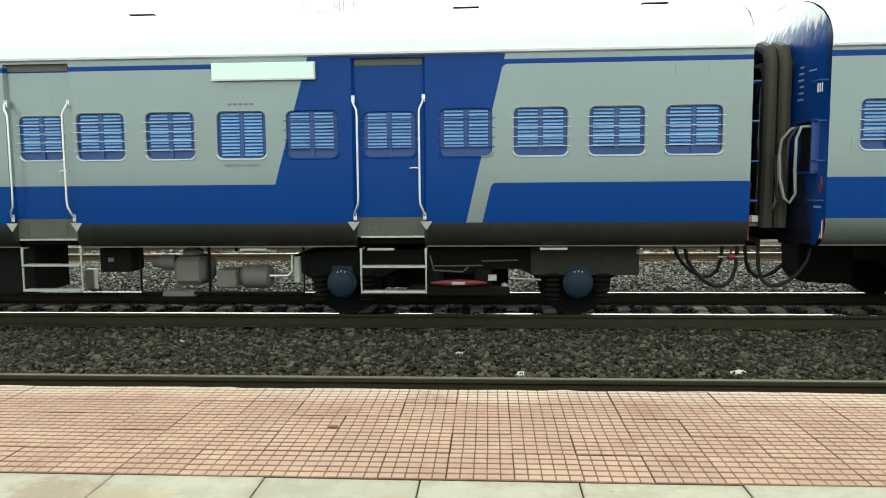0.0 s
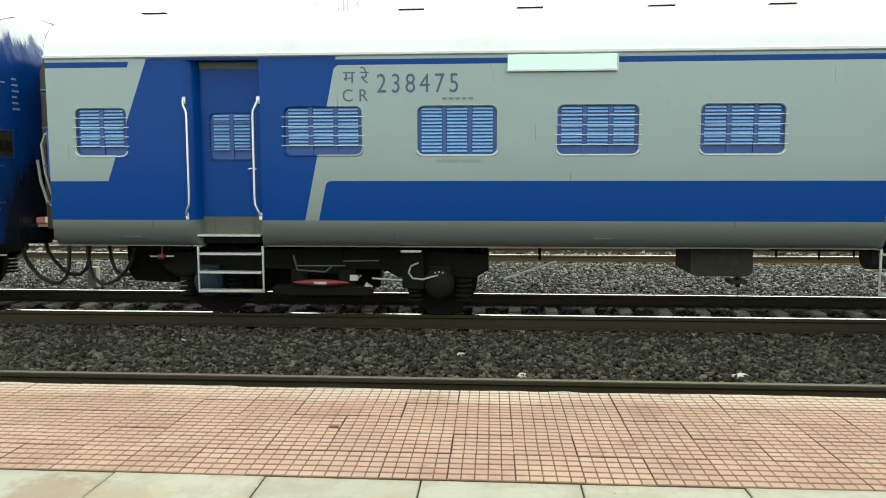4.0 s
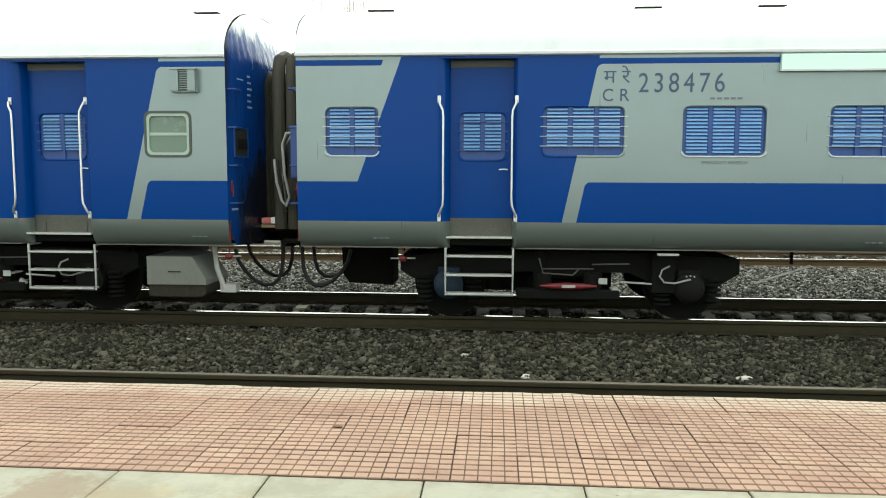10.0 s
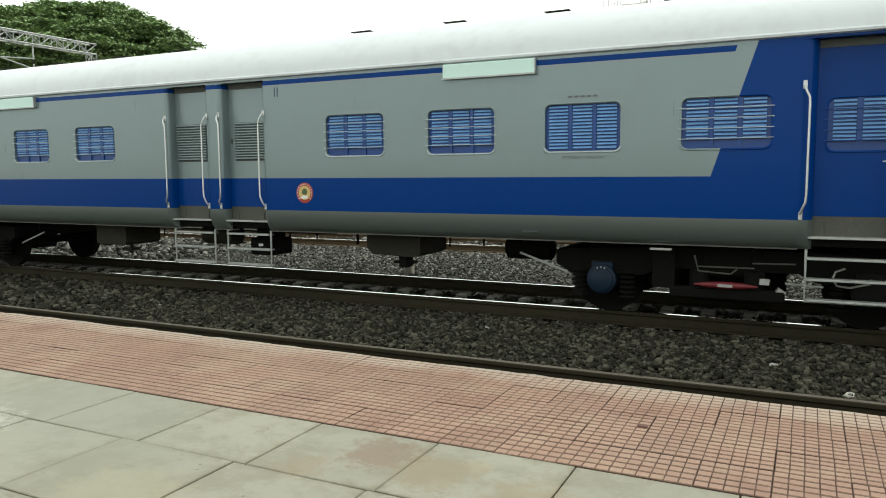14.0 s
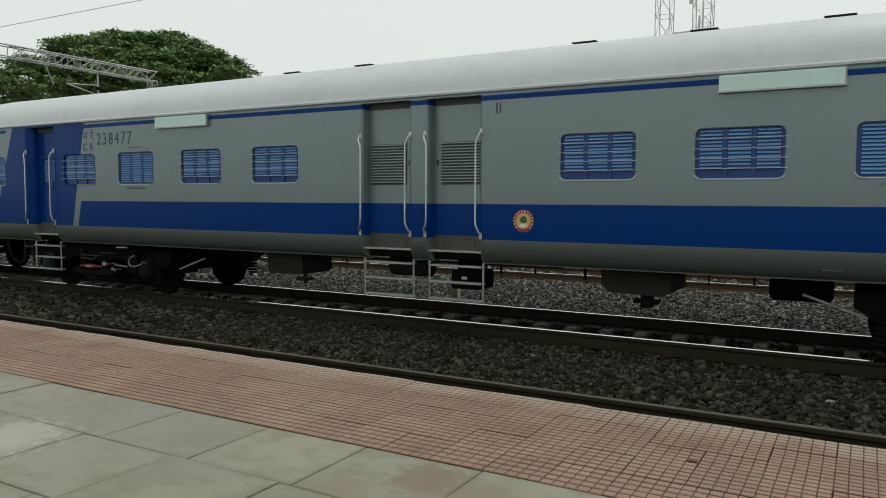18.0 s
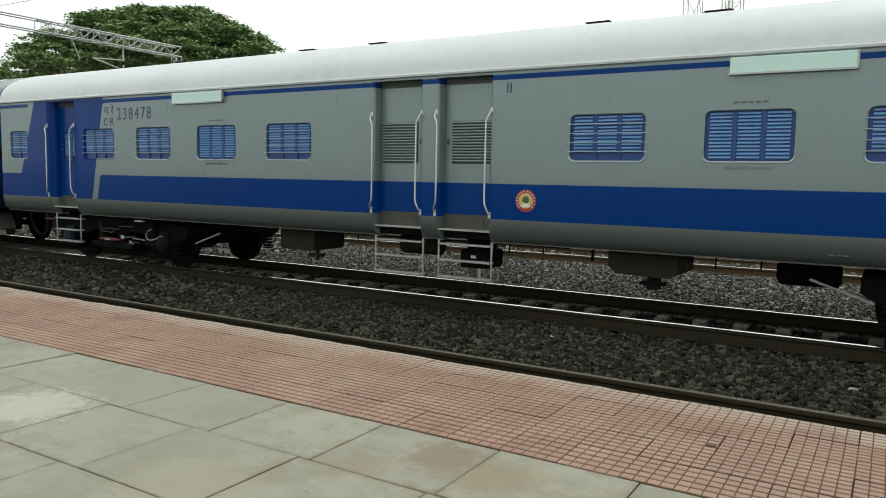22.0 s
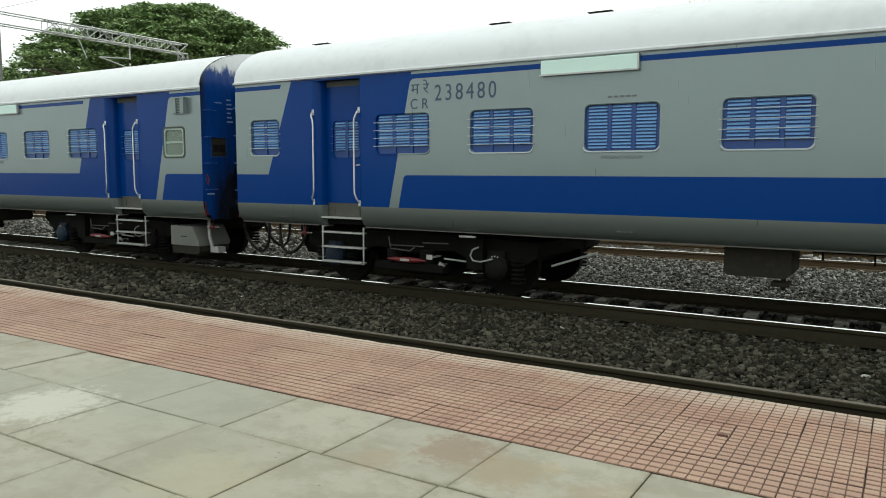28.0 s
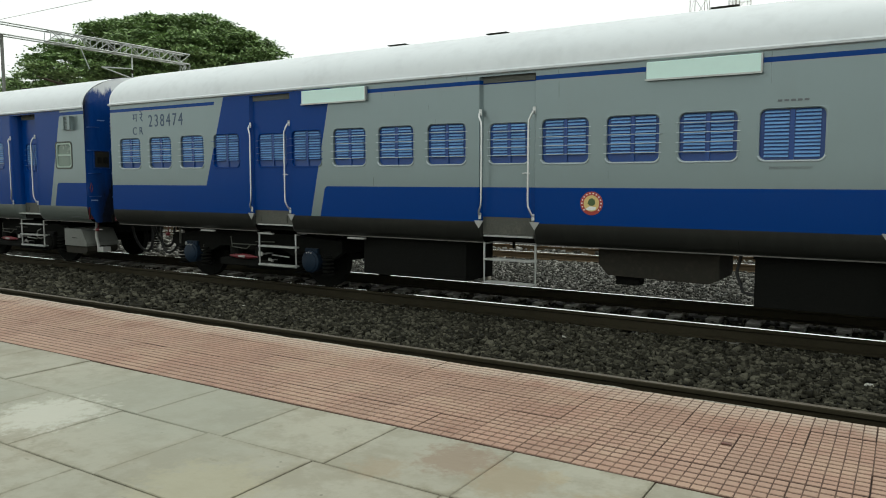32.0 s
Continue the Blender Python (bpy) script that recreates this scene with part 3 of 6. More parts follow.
def side_wall(openings):
    g = Geo()
    xs = sorted({X0, X1, *[round(v, 4) for o in openings for v in o[:2]]})
    zs = sorted({z for z, _ in PROFILE} | {round(v, 4) for o in openings for v in o[2:]})
    index = {}

    def vert(i, j):
        if (i, j) not in index:
            index[i, j] = len(g.v)
            g.v.append((xs[i], side_y(zs[j]), zs[j]))
        return index[i, j]
    for i in range(len(xs) - 1):
        for j in range(len(zs) - 1):
            xm, zm = (xs[i] + xs[i + 1]) / 2, (zs[j] + zs[j + 1]) / 2
            if not any(a < xm < b and c < zm < d for a, b, c, d in openings):
                g.f.append((vert(i, j), vert(i + 1, j), vert(i + 1, j + 1), vert(i, j + 1)))
    return g


def rounded(x0, x1, z0, z1, r, n=5):
    pts = []
    for cx, cz, a0 in ((x1 - r, z1 - r, 0), (x0 + r, z1 - r, 90), (x0 + r, z0 + r, 180), (x1 - r, z0 + r, 270)):
        for i in range(n + 1):
            a = radians(a0 + 90 * i / n)
            pts.append((cx + r * math.cos(a), cz + r * math.sin(a)))
    return pts


SLATS, BARS = {}, {}


def slat_mesh(w):
    w = round(w, 3)
    if w not in SLATS:
        SLATS[w] = Geo().prism([(0, 0.015), (-0.026, -0.003), (-0.026, -0.010), (0, -0.009)], "x", -w / 2, w / 2).mesh("slat", M_SLAT)
    return SLATS[w]


def bar_mesh(w, mat):
    w = (round(w, 3), mat.name)
    if w not in BARS:
        w0 = w[0]
        BARS[w] = Geo().tube([(-w0 / 2, 0.012, 0), (-w0 / 2, 0, 0), (w0 / 2, 0, 0), (w0 / 2, 0.012, 0)], 0.0052, 6).mesh("window_bar", mat)
    return BARS[w]


def shutter_window(parent, x0, x1, paint, cols, z0=2.005, z1=2.59, y=-SIDE, bars=True, depth=0.045, label="", blue_bars=False):
    """A rounded opening with a blue louvred shutter behind horizontal bars."""
    ins = 0.006
    ring = rounded(x0 + ins, x1 - ins, z0 + ins, z1 - ins, 0.085)
    outer = []
    corners = [(x1, z1), (x0, z1), (x0, z0), (x1, z0)]
    for q in range(4):
        outer += [corners[q]] * 6
    n = len(ring)
    g = Geo()
    lip = rounded(x0 + ins + 0.012, x1 - ins - 0.012, z0 + ins + 0.012, z1 - ins - 0.012, 0.075)
    vs = [(px, y, pz) for px, pz in outer] + [(px, y - 0.002, pz) for px, pz in ring] + [(px, y + 0.004, pz) for px, pz in lip] + [(px, y + depth, pz) for px, pz in lip]
    fs = [(k * n + i, k * n + (i + 1) % n, (k + 1) * n + (i + 1) % n, (k + 1) * n + i) for k in range(3) for i in range(n)]
    g.add(vs, [f for f in fs if len({vs[i] for i in f}) > 2])
    win = part("window", g, paint, parent, label)
    foot = [(px, y - 0.005, pz) for px, pz in rounded(x0 + 0.004, x1 - 0.004, z0 + 0.004, z1 - 0.004, 0.085)[13:23]]
    field = paint is M_PAINT_B and (x0 < -7 and x1 > -9 or x1 > 6.5) or paint is M_PAINT_A and (-8 < x0 < -6 or 5 < x0 < 7.3)
    part("window_sill", Geo().tube(foot, 0.009, 6), paint if field else M_SILLGLINT, win, smooth=True)
    back = y + depth - 0.002
    p = Geo().add([(x0, back, z0), (x1, back, z0), (x1, back, z1), (x0, back, z1)], [(0, 1, 2, 3)])
    step = (x1 - x0 - 0.07) / cols
    for c in range(1, cols):
        xm = x0 + 0.035 + step * c
        p.box(xm - 0.024, xm + 0.024, back - 0.020, back - 0.001, z0, z1)
    part("shutter", p, M_SHUTTER, win)
    low = 0.22 if bars else 0.10
    h = z1 - z0
    rows = 11 if bars else 13
    sm = slat_mesh(step - 0.062)
    for r in range(rows):
        z = z1 - 0.045 - r * (h * (1 - low) - 0.045) / (rows - 1)
        for c in range(cols):
            part("slat", sm, M_SLAT, win, at=(x0 + 0.035 + step * (c + 0.5), back - 0.002, z))
    if bars:
        bm_ = bar_mesh(x1 - x0 + 0.02, M_BLUE if blue_bars else M_BAR)
        for k in range(4):
            part("window_bar", bm_, M_BAR, win, at=((x0 + x1) / 2, y - 0.016, z1 - h * (0.22 + 0.19 * k)))
    return win


def holed(x0, x1, z0, z1, hole, ya, yb):
    """A plate with a rectangular opening, as one closed shell."""
    a, b, c, d = hole
    o, i = [(x0, z0), (x1, z0), (x1, z1), (x0, z1)], [(a, c), (b, c), (b, d), (a, d)]
    g = Geo()
    vs = [(p, y, q) for y in (ya, yb) for ring in (o, i) for p, q in ring]
    fs = []
    for k in range(4):
        m = (k + 1) % 4
        fs += [(k, m, 4 + m, 4 + k), (8 + k, 12 + k, 12 + m, 8 + m), (k, 8 + k, 8 + m, m), (4 + k, 4 + m, 12 + m, 12 + k)]
    return g.add(vs, fs)


def door_set(parent, x0, x1, paint, recess, louvre=False, window=None, wide=False, zb=1.285, zt=3.13):
    """A recessed door with slanted jambs, sill, a painted shade strip at the top and two handrails."""
    y = -SIDE + recess
    fl = 0.075 if recess > 0.1 else 0.03
    fl2 = fl
    if wide:
        fl, fl2 = 0.14, 0.05
    leaf = Geo()
    xa, xb = x0 + fl, x1 - fl2
    hole = window
    if hole:
        wa, wb, wc, wd = hole
        leaf = holed(xa, xb, zb, zt, hole, y, y + 0.03)
    else:
        leaf.box(xa, xb, y, y + 0.03, zb, zt)
    door = part("door", leaf, paint, parent)
    if hole:
        shutter_window(door, wa, wb, paint, 2, wc, wd, y=y, depth=0.03, blue_bars=abs(wa) > 5)
    if louvre:
        w = xb - xa - 0.13
        sm = DOORSLAT.setdefault(round(w, 3), Geo().prism([(0.001, 0.037), (-0.010, 0.035), (-0.024, 0.027), (-0.029, 0.015), (-0.012, 0.006), (0.001, 0.004)], "x", -w / 2, w / 2).mesh("slat", M_GREYDOOR))
        lx = louvre_x(xa, xb, louvre)
        # dark sheet added so that the gaps between slats look shaded
        part("louvre_back", Geo().box(lx - w / 2, lx + w / 2, y - 0.002, y + 0.001, 1.975, 2.555), M_SEAL, door)
        for r in range(14):
            part("slat", sm, M_GREYDOOR, door, at=(louvre_x(xa, xb, louvre), y, 1.995 + r * 0.040))
        part("door_latch", Geo().bbox(0, 0.03, -0.018, 0, 0, 0.075, 0.004), M_SEAL, door, at=(xb - 0.075 if louvre > 0 else xa + 0.03, y, 2.24))
    if not louvre:
        part("door_handle", Geo().tube([(0, 0, 0), (0, -0.03, 0), (0.05, -0.035, 0.005), (0.10, -0.03, 0)], 0.008, 6), M_STEEL, door, at=(xb - 0.16, y, 1.86))
    j = Geo()
    for xo, xi in ((x0, xa), (x1, xb)):
        zz = [z for z, _ in PROFILE]
        for za, zc in zip(zz, zz[1:]):
            ya, yc = side_y(za), side_y(zc)
            steps = 6 if abs(xi - xo) > 0.04 else 1
            for q in range(steps):
                a0, a1 = math.pi / 2 * q / steps, math.pi / 2 * (q + 1) / steps
                f0, f1, h0, h1 = math.sin(a0), math.sin(a1), 1 - math.cos(a0), 1 - math.cos(a1)
                if steps == 1:
                    f0, f1, h0, h1 = 0, 1, 0, 1
                da, dc = max(y, ya) - ya, max(y, yc) - yc
                j.add([(xo + (xi - xo) * f0, ya + da * h0, za), (xo + (xi - xo) * f1, ya + da * h1, za), (xo + (xi - xo) * f1, yc + dc * h1, zc), (xo + (xi - xo) * f0, yc + dc * h0, zc)], [(0, 1, 2, 3)])
    j.add([(x0, -SIDE, 3.14), (x1, -SIDE, 3.14), (xb, y, zt), (xa, y, zt)], [(0, 1, 2, 3)])
    part("door_jamb", j, paint, parent, smooth=True, weld=True)
    part("door_sill", Geo().box(xa, xb, y + 0.004, y + 0.05, 1.05, zb).box(xa + 0.12, xa + 0.14, y - 0.006, y + 0.004, 1.09, 1.2).box(xb - 0.14, xb - 0.12, y - 0.006, y + 0.004, 1.09, 1.2), M_KICK, parent, "scuffed dark steel kick plate")
    # thin dark strip in place of the shade under the overhang
    part("door_header", Geo().box(xa + 0.004, xb - 0.004, y - 0.012, y - 0.002, zt - 0.085, zt - 0.004), M_TOPSHADE, parent)
    if recess < 0.1:
        for xo in (x0, x1):
            part("corner_plate", Geo().prism([(xo - 0.07, 1.235), (xo + 0.07, 1.235), (xo, 1.13)], "y", -SIDE - 0.006, -SIDE + 0.01), M_BOXGREY, parent)
    for xo, s in ((x0 + 0.02, 1), (x1 - 0.02, -1)):
        yy = -SIDE
        pts = [(xo, yy + 0.01, 2.655), (xo, yy - 0.035, 2.645), (xo + 0.012 * s, yy - 0.06, 2.60), (xo + 0.045 * s, yy - 0.065, 2.53), (xo + 0.05 * s, yy - 0.065, 2.45),
               (xo + 0.05 * s, yy - 0.065, 1.52), (xo + 0.045 * s, yy - 0.065, 1.44), (xo + 0.015 * s, yy - 0.06, 1.37), (xo, yy - 0.035, 1.32), (xo, yy + 0.01, 1.31)]
        part("handrail", Geo().tube(pts, 0.0130, 8), M_STEEL, parent, smooth=True)
        for zc in (2.66, 1.295):
            part("handrail_bracket", Geo().bbox(xo - 0.020, xo + 0.020, yy - 0.012, yy + 0.002, zc - 0.045, zc + 0.045, 0.005).lathe([(-0.022, 0.008), (-0.013, 0.011)], (xo, yy, zc - 0.03), "y", 6).lathe([(-0.022, 0.008), (-0.013, 0.011)], (xo, yy, zc + 0.03), "y", 6), M_STEEL, parent)
    return door


DOORSLAT = {}


def louvre_x(xa, xb, side):
    return (xa + xb) / 2 - 0.045 * side


def ladder(parent, x0, x1, top, rungs, low, y=-1.50):
    g = Geo()
    lad = part("ladder", g.tube([(x0, y, top), (x0, y, low), (x1, y, low), (x1, y, top)], 0.016, 6), M_STEP, parent, "steel boarding ladder")
    for z in rungs:
        part("rung", Geo().bbox(x0 + 0.01, x1 - 0.01, y - 0.05, y + 0.09, z - 0.012, z + 0.012, 0.004), M_STEP, lad)
    for x in (x0, x1):
        part("ladder_strut", Geo().box(x - 0.012, x + 0.012, y + 0.005, y + 0.25, top - 0.02, top), M_STEP, lad)
    return lad


M_GREYDOOR = surface("door_grey", GREY, 0.40, 0.30, 2.0, 0.15, 0.0, dirt=(0.2, 0.19, 0.16))


def bogie(parent, xc, blue=False, name="bogie"):
    """Two-axle bogie: side frame with cut-outs, headstocks, springs, axle boxes, wheelsets."""
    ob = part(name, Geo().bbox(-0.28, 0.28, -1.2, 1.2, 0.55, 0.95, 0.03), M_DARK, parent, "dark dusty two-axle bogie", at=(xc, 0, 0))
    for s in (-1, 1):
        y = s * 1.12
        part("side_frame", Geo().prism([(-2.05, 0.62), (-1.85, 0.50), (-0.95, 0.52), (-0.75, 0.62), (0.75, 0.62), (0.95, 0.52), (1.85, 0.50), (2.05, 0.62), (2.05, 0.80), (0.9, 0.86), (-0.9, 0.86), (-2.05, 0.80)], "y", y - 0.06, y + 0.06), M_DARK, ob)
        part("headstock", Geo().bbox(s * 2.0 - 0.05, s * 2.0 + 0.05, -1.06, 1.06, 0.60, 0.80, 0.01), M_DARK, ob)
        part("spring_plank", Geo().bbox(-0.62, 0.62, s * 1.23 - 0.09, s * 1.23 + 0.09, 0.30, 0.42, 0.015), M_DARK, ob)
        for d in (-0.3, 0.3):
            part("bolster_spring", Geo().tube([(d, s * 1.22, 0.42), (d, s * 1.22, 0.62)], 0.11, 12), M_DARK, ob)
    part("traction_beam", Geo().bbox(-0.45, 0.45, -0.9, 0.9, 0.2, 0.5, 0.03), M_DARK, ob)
    for xa in (-1.448, 1.448):
        ws = Geo()
        for s in (-1, 1):
            ws.lathe([(s * 0.80 - 0.065, 0.40), (s * 0.80 - 0.06, 0.4575), (s * 0.80 + 0.05, 0.462), (s * 0.80 + 0.065, 0.45), (s * 0.80 + 0.066, 0.36), (s * 0.80 + 0.02, 0.34), (s * 0.80 + 0.02, 0.13), (s * 0.80 + 0.10, 0.11)], (0, 0, 0), "y", 28)
            for k in range(6):
                a = k * math.pi / 3
                ws.box(math.cos(a) * 0.24 - 0.03, math.cos(a) * 0.24 + 0.03, s * 0.86, s * 0.88, math.sin(a) * 0.24 - 0.03, math.sin(a) * 0.24 + 0.03)
        ws.tube([(0, -1.1, 0), (0, 1.1, 0)], 0.075, 12)
        w = part("wheelset", ws, M_DARK, ob, "", at=(xa, 0, 0.4575))
        WHEELS.append(w)
        for s in (-1, 1):
            part("axle_box", Geo().lathe([(s * 1.05, 0.170), (s * 1.23, 0.185), (s * 1.27, 0.180), (s * 1.285, 0.150), (s * 1.30, 0.145), (s * 1.325, 0.080)], (xa, 0, 0.455), "y", 22).box(xa - 0.13, xa + 0.13, s * 1.16 - 0.08, s * 1.16 + 0.08, 0.56, 0.665), M_AXLE if blue or xa < 0 else M_AXLEDARK, ob, "blue-painted axle box" if blue or xa < 0 else "near-black axle box", smooth=True)
            bolts = Geo()
            for d in (-0.045, 0.0, 0.045):
                bolts.lathe([(s * 1.285, 0.012), (s * 1.302, 0.010)], (xa + d, 0, 0.605 - abs(d) * 0.2), "y", 6)
            part("cover_bolts", bolts, M_BOXGREY, ob)
            for d in (-0.30, 0.30):
                sp = Geo().lathe([(0.24, 0.10), (0.26, 0.10)], (xa + d, s * 1.17, 0), "z", 14)
                for k in range(5):
                    z = 0.285 + k * 0.062
                    sp.lathe([(z, 0.075), (z + 0.006, 0.095), (z + 0.030, 0.095), (z + 0.036, 0.075)], (xa + d, s * 1.17, 0), "z", 14)
                part("coil_spring", sp, M_DARK, ob, smooth=True)
    part("brake_cylinder", Geo().tube([(-0.34, -1.34, 0.47), (-0.18, -1.34, 0.47), (0.0, -1.34, 0.47), (0.18, -1.34, 0.47), (0.34, -1.34, 0.47)], [0.010, 0.036, 0.044, 0.036, 0.010], 12), M_RED, ob, "red-painted cylinder with a white plate", smooth=True)
    part("plate", Geo().box(-0.08, 0.08, -1.392, -1.384, 0.456, 0.488), M_BOXGREY, ob)
    part("brake_lever", Geo().tube([(-0.35, -1.3, 0.80), (-0.30, -1.32, 0.62), (0.05, -1.32, 0.60), (0.12, -1.3, 0.66)], 0.011, 6), M_KICK, ob)
    part("brake_rigging", Geo().bbox(-1.05, 0.62, -0.62, -0.50, 0.30, 0.62, 0.03).box(-0.95, -0.85, -0.9, -0.5, 0.36, 0.50), M_DARK, ob)
    if not blue:
        part("earth_cable", Geo().tube([(1.20, -1.30, 0.72), (1.11, -1.32, 0.68), (1.08, -1.33, 0.60), (1.13, -1.34, 0.53), (1.25, -1.345, 0.52), (1.44, -1.34, 0.57)], 0.012, 6), M_CABLEGREY, ob, "pale looped earthing cable", smooth=True)
    part("tag_plate", Geo().box(0.36, 0.46, -1.352, -1.346, 0.50, 0.57).box(0.36, 0.46, -1.345, -1.10, 0.52, 0.54), M_BOXGREY, ob)
    part("brake_shoe", Geo().prism([(0.50, 0.36), (0.60, 0.34), (0.63, 0.42), (0.55, 0.47)], "y", -1.30, -1.26).box(0.52, 0.56, -1.26, -1.10, 0.38, 0.43), M_BOXGREY, ob)
    part("pull_rod", Geo().tube([(-0.30, -1.33, 0.675), (0.30, -1.33, 0.680)], 0.009, 6).tube([(0.28, -1.33, 0.735), (0.72, -1.33, 0.745)], 0.009, 6), M_KICK, ob)
    part("brake_rod", Geo().tube([(0.62, -1.28, 0.52), (1.0, -1.28, 0.50)], 0.012, 6), M_STEP, ob)
    return ob


WHEELS = []


def roof_geo():
    g = Geo()
    n = 28
    prof = []
    for i in range(n + 1):
        a = math.pi * i / n
        c, s = math.cos(a), math.sin(a)
        prof.append((-1.625 * math.copysign(abs(c) ** 0.92, c), 3.182 + 0.722 * abs(s) ** 0.92))
    segs = 24
    for k in range(segs + 1):
        x = X0 + (X1 - X0) * k / segs
        g.v += [(x, y, z) for y, z in prof]
    m = n + 1
    g.f += [(k * m + i, k * m + i + 1, (k + 1) * m + i + 1, (k + 1) * m + i) for k in range(segs) for i in range(n)]
    return g, prof


def end_wall(parent, x, s, paint):
    """The blue end of a coach: wall with domed top, gangway bellows, cable box and cables, step irons, lettering bars."""
    out = [(-y, z) for z, y in PROFILE] + [(y, z) for y, z in roof_geo()[1]][1:-1] + [(y, z) for z, y in reversed(PROFILE)]
    # the end is bowed towards its middle below the roof line and flat above it
    rows = [0.93, 1.24, 2.2, 3.0, 3.175, 3.30, 3.45, 3.60, 3.74, 3.84, 3.89]
    rp = [p for p in roof_geo()[1] if p[0] <= 0]

    def half(z):
        return -side_y(z) if z <= 3.175 else float(np.interp(z, [p[1] for p in rp], [-p[0] for p in rp]))
    eg = Geo()
    m = 13
    for z in rows:
        h = half(z)
        for i in range(m):
            y = -h + 2 * h * i / (m - 1)
            bow = 0.19 * (1 - (y / SIDE) ** 2) * (1.0 if z < 3.2 else max(0.0, 1 - (z - 3.2) / 0.7))
            eg.v.append((x + s * bow, y, z))
    eg.f = [(j * m + i, j * m + i + 1, (j + 1) * m + i + 1, (j + 1) * m + i) for j in range(len(rows) - 1) for i in range(m - 1)]
    wall = part("end_wall", eg, M_ENDBLUE, parent, "glossy blue bowed end of the coach", smooth=True)
    bel = Geo()
    folds = 5
    rings = []
    for k in range(folds * 2 + 1):
        d = x + s * (0.05 + (0.36 if s < 0 else 0.30) * k / (folds * 2))
        e = 0.05 if k % 2 else 0.0
        rings.append([(d, y, z) for y, z in rounded(-0.60 - e, 0.60 + e, 1.08 - e, 3.10 + e, 0.16, 4)])
    n = len(rings[0])
    vs = [p for r in rings for p in r]
    bel.add(vs, [(k * n + i, k * n + (i + 1) % n, (k + 1) * n + (i + 1) % n, (k + 1) * n + i) for k in range(len(rings) - 1) for i in range(n)] + [tuple(range(n))])
    part("gangway_bellows", bel, M_RUBBER, parent, "brown-black folded rubber gangway bellows", smooth=True)
    for xm in ((x + s * 0.41, x + s * 0.24) if s < 0 else ()):
        part("gangway_tube", Geo().tube([(xm, -0.90, 1.10), (xm, -0.92, 2.2), (xm, -0.91, 3.08), (xm, -0.84, 3.24), (xm, -0.62, 3.31), (xm, 0.62, 3.31), (xm, 0.84, 3.24), (xm, 0.91, 3.08), (xm, 0.90, 1.10)], 0.080, 10), M_RUBBER, parent, "olive-brown rubber gangway tube", smooth=True)
    a, b, c, d = -1.45, -0.95, 1.75, 2.38
    if s < 0:
        box = Geo()
        xo = x + s * 0.12
        for y0, y1, z0, z1 in ((a, b, d - 0.03, d), (a, b, c, c + 0.03), (a, a + 0.03, c, d), (b - 0.03, b, c, d)):
            box.box(min(x, xo), max(x, xo), y0, y1, z0, z1)
        part("cable_box", box, M_BLUE, wall, "blue framed cable socket box")
        part("socket_panel", Geo().box(min(x, x + s * 0.10), max(x, x + s * 0.10), a + 0.03, b - 0.03, c + 0.03, d - 0.03), M_DARK, wall)
    for k in range(3 if s < 0 else 0):
        y = a + 0.10 + k * 0.14
        part("jumper_cable", Geo().tube([(x + s * 0.04, y, 2.30), (x + s * 0.20, y, 2.29), (x + s * (0.25 + 0.03 * k), y, 2.16), (x + s * (0.24 + 0.05 * k), y + 0.04, 1.80), (x + s * (0.20 + 0.06 * k), y + 0.10, 1.52 - 0.05 * k), (x + s * (0.25 + 0.05 * k), y + 0.14, 1.41 - 0.05 * k), (x + s * (0.31 + 0.03 * k), y + 0.15, 1.47), (x + s * 0.37, y + 0.14, 1.70), (x + s * 0.39, y + 0.12, 1.98)], 0.018, 7), M_CABLE if k == 1 else M_CABLEGREY, wall, smooth=True)
        part("cable_plug", Geo().bbox(min(x + s * 0.01, x + s * 0.09), max(x + s * 0.01, x + s * 0.09), y - 0.035, y + 0.035, 2.25, 2.35, 0.008), M_BOXGREY, wall)
    def plate(name, y0, y1, z0, z1, mat, lift=0.003, label=""):
        # lies on the bowed end at its own place
        ym = (y0 + y1) / 2
        xw = x + s * 0.19 * (1 - (ym / SIDE) ** 2)
        half_w = abs(y1 - y0) / 2
        tilt = -2 * 0.19 * ym / SIDE ** 2 * half_w
        pts = [(xw - s * tilt, y0), (xw + s * tilt, y1), (xw + s * (tilt + lift), y1), (xw + s * (lift - tilt), y0)]
        return part(name, Geo().prism(pts, "z", z0, z1), mat, wall, label)
    if s > 0:
        plate("socket_panel", -1.44, -1.16, 2.02, 2.34, M_BOXBROWN, 0.006, "dark flush socket panel")
        for y0, y1, z0, z1 in ((-1.46, -1.14, 2.34, 2.36), (-1.46, -1.14, 2.0, 2.02), (-1.46, -1.44, 2.02, 2.34), (-1.16, -1.14, 2.02, 2.34)):
            plate("panel_frame", y0, y1, z0, z1, M_BLUE, 0.014)
        for k in range(2):
            plate("socket_cover", -1.40 + 0.12 * k, -1.32 + 0.12 * k, 2.10, 2.22, M_AXLEDARK, 0.030)
    def block(name, rects, mat, label=""):
        # painted marks that belong together, on the bowed end
        gm = Geo()
        for y0, y1, z0, z1 in rects:
            xa, xb = (x + s * (0.19 * (1 - (q / SIDE) ** 2)) for q in (y0, y1))
            gm.prism([(xa - s * 0.004, y0), (xb - s * 0.004, y1), (xb + s * 0.003, y1), (xa + s * 0.003, y0)], "z", z0, z1)
        part(name, gm, mat, wall, label)
    block("lettering", [(-1.12, -1.045 + 0.02 * (k % 3), 2.988 - k * 0.075, 3.012 - k * 0.075) for k in range(6)] + [(-1.36, -1.22, 2.935, 2.95)], M_MARK, "small faded lettering")
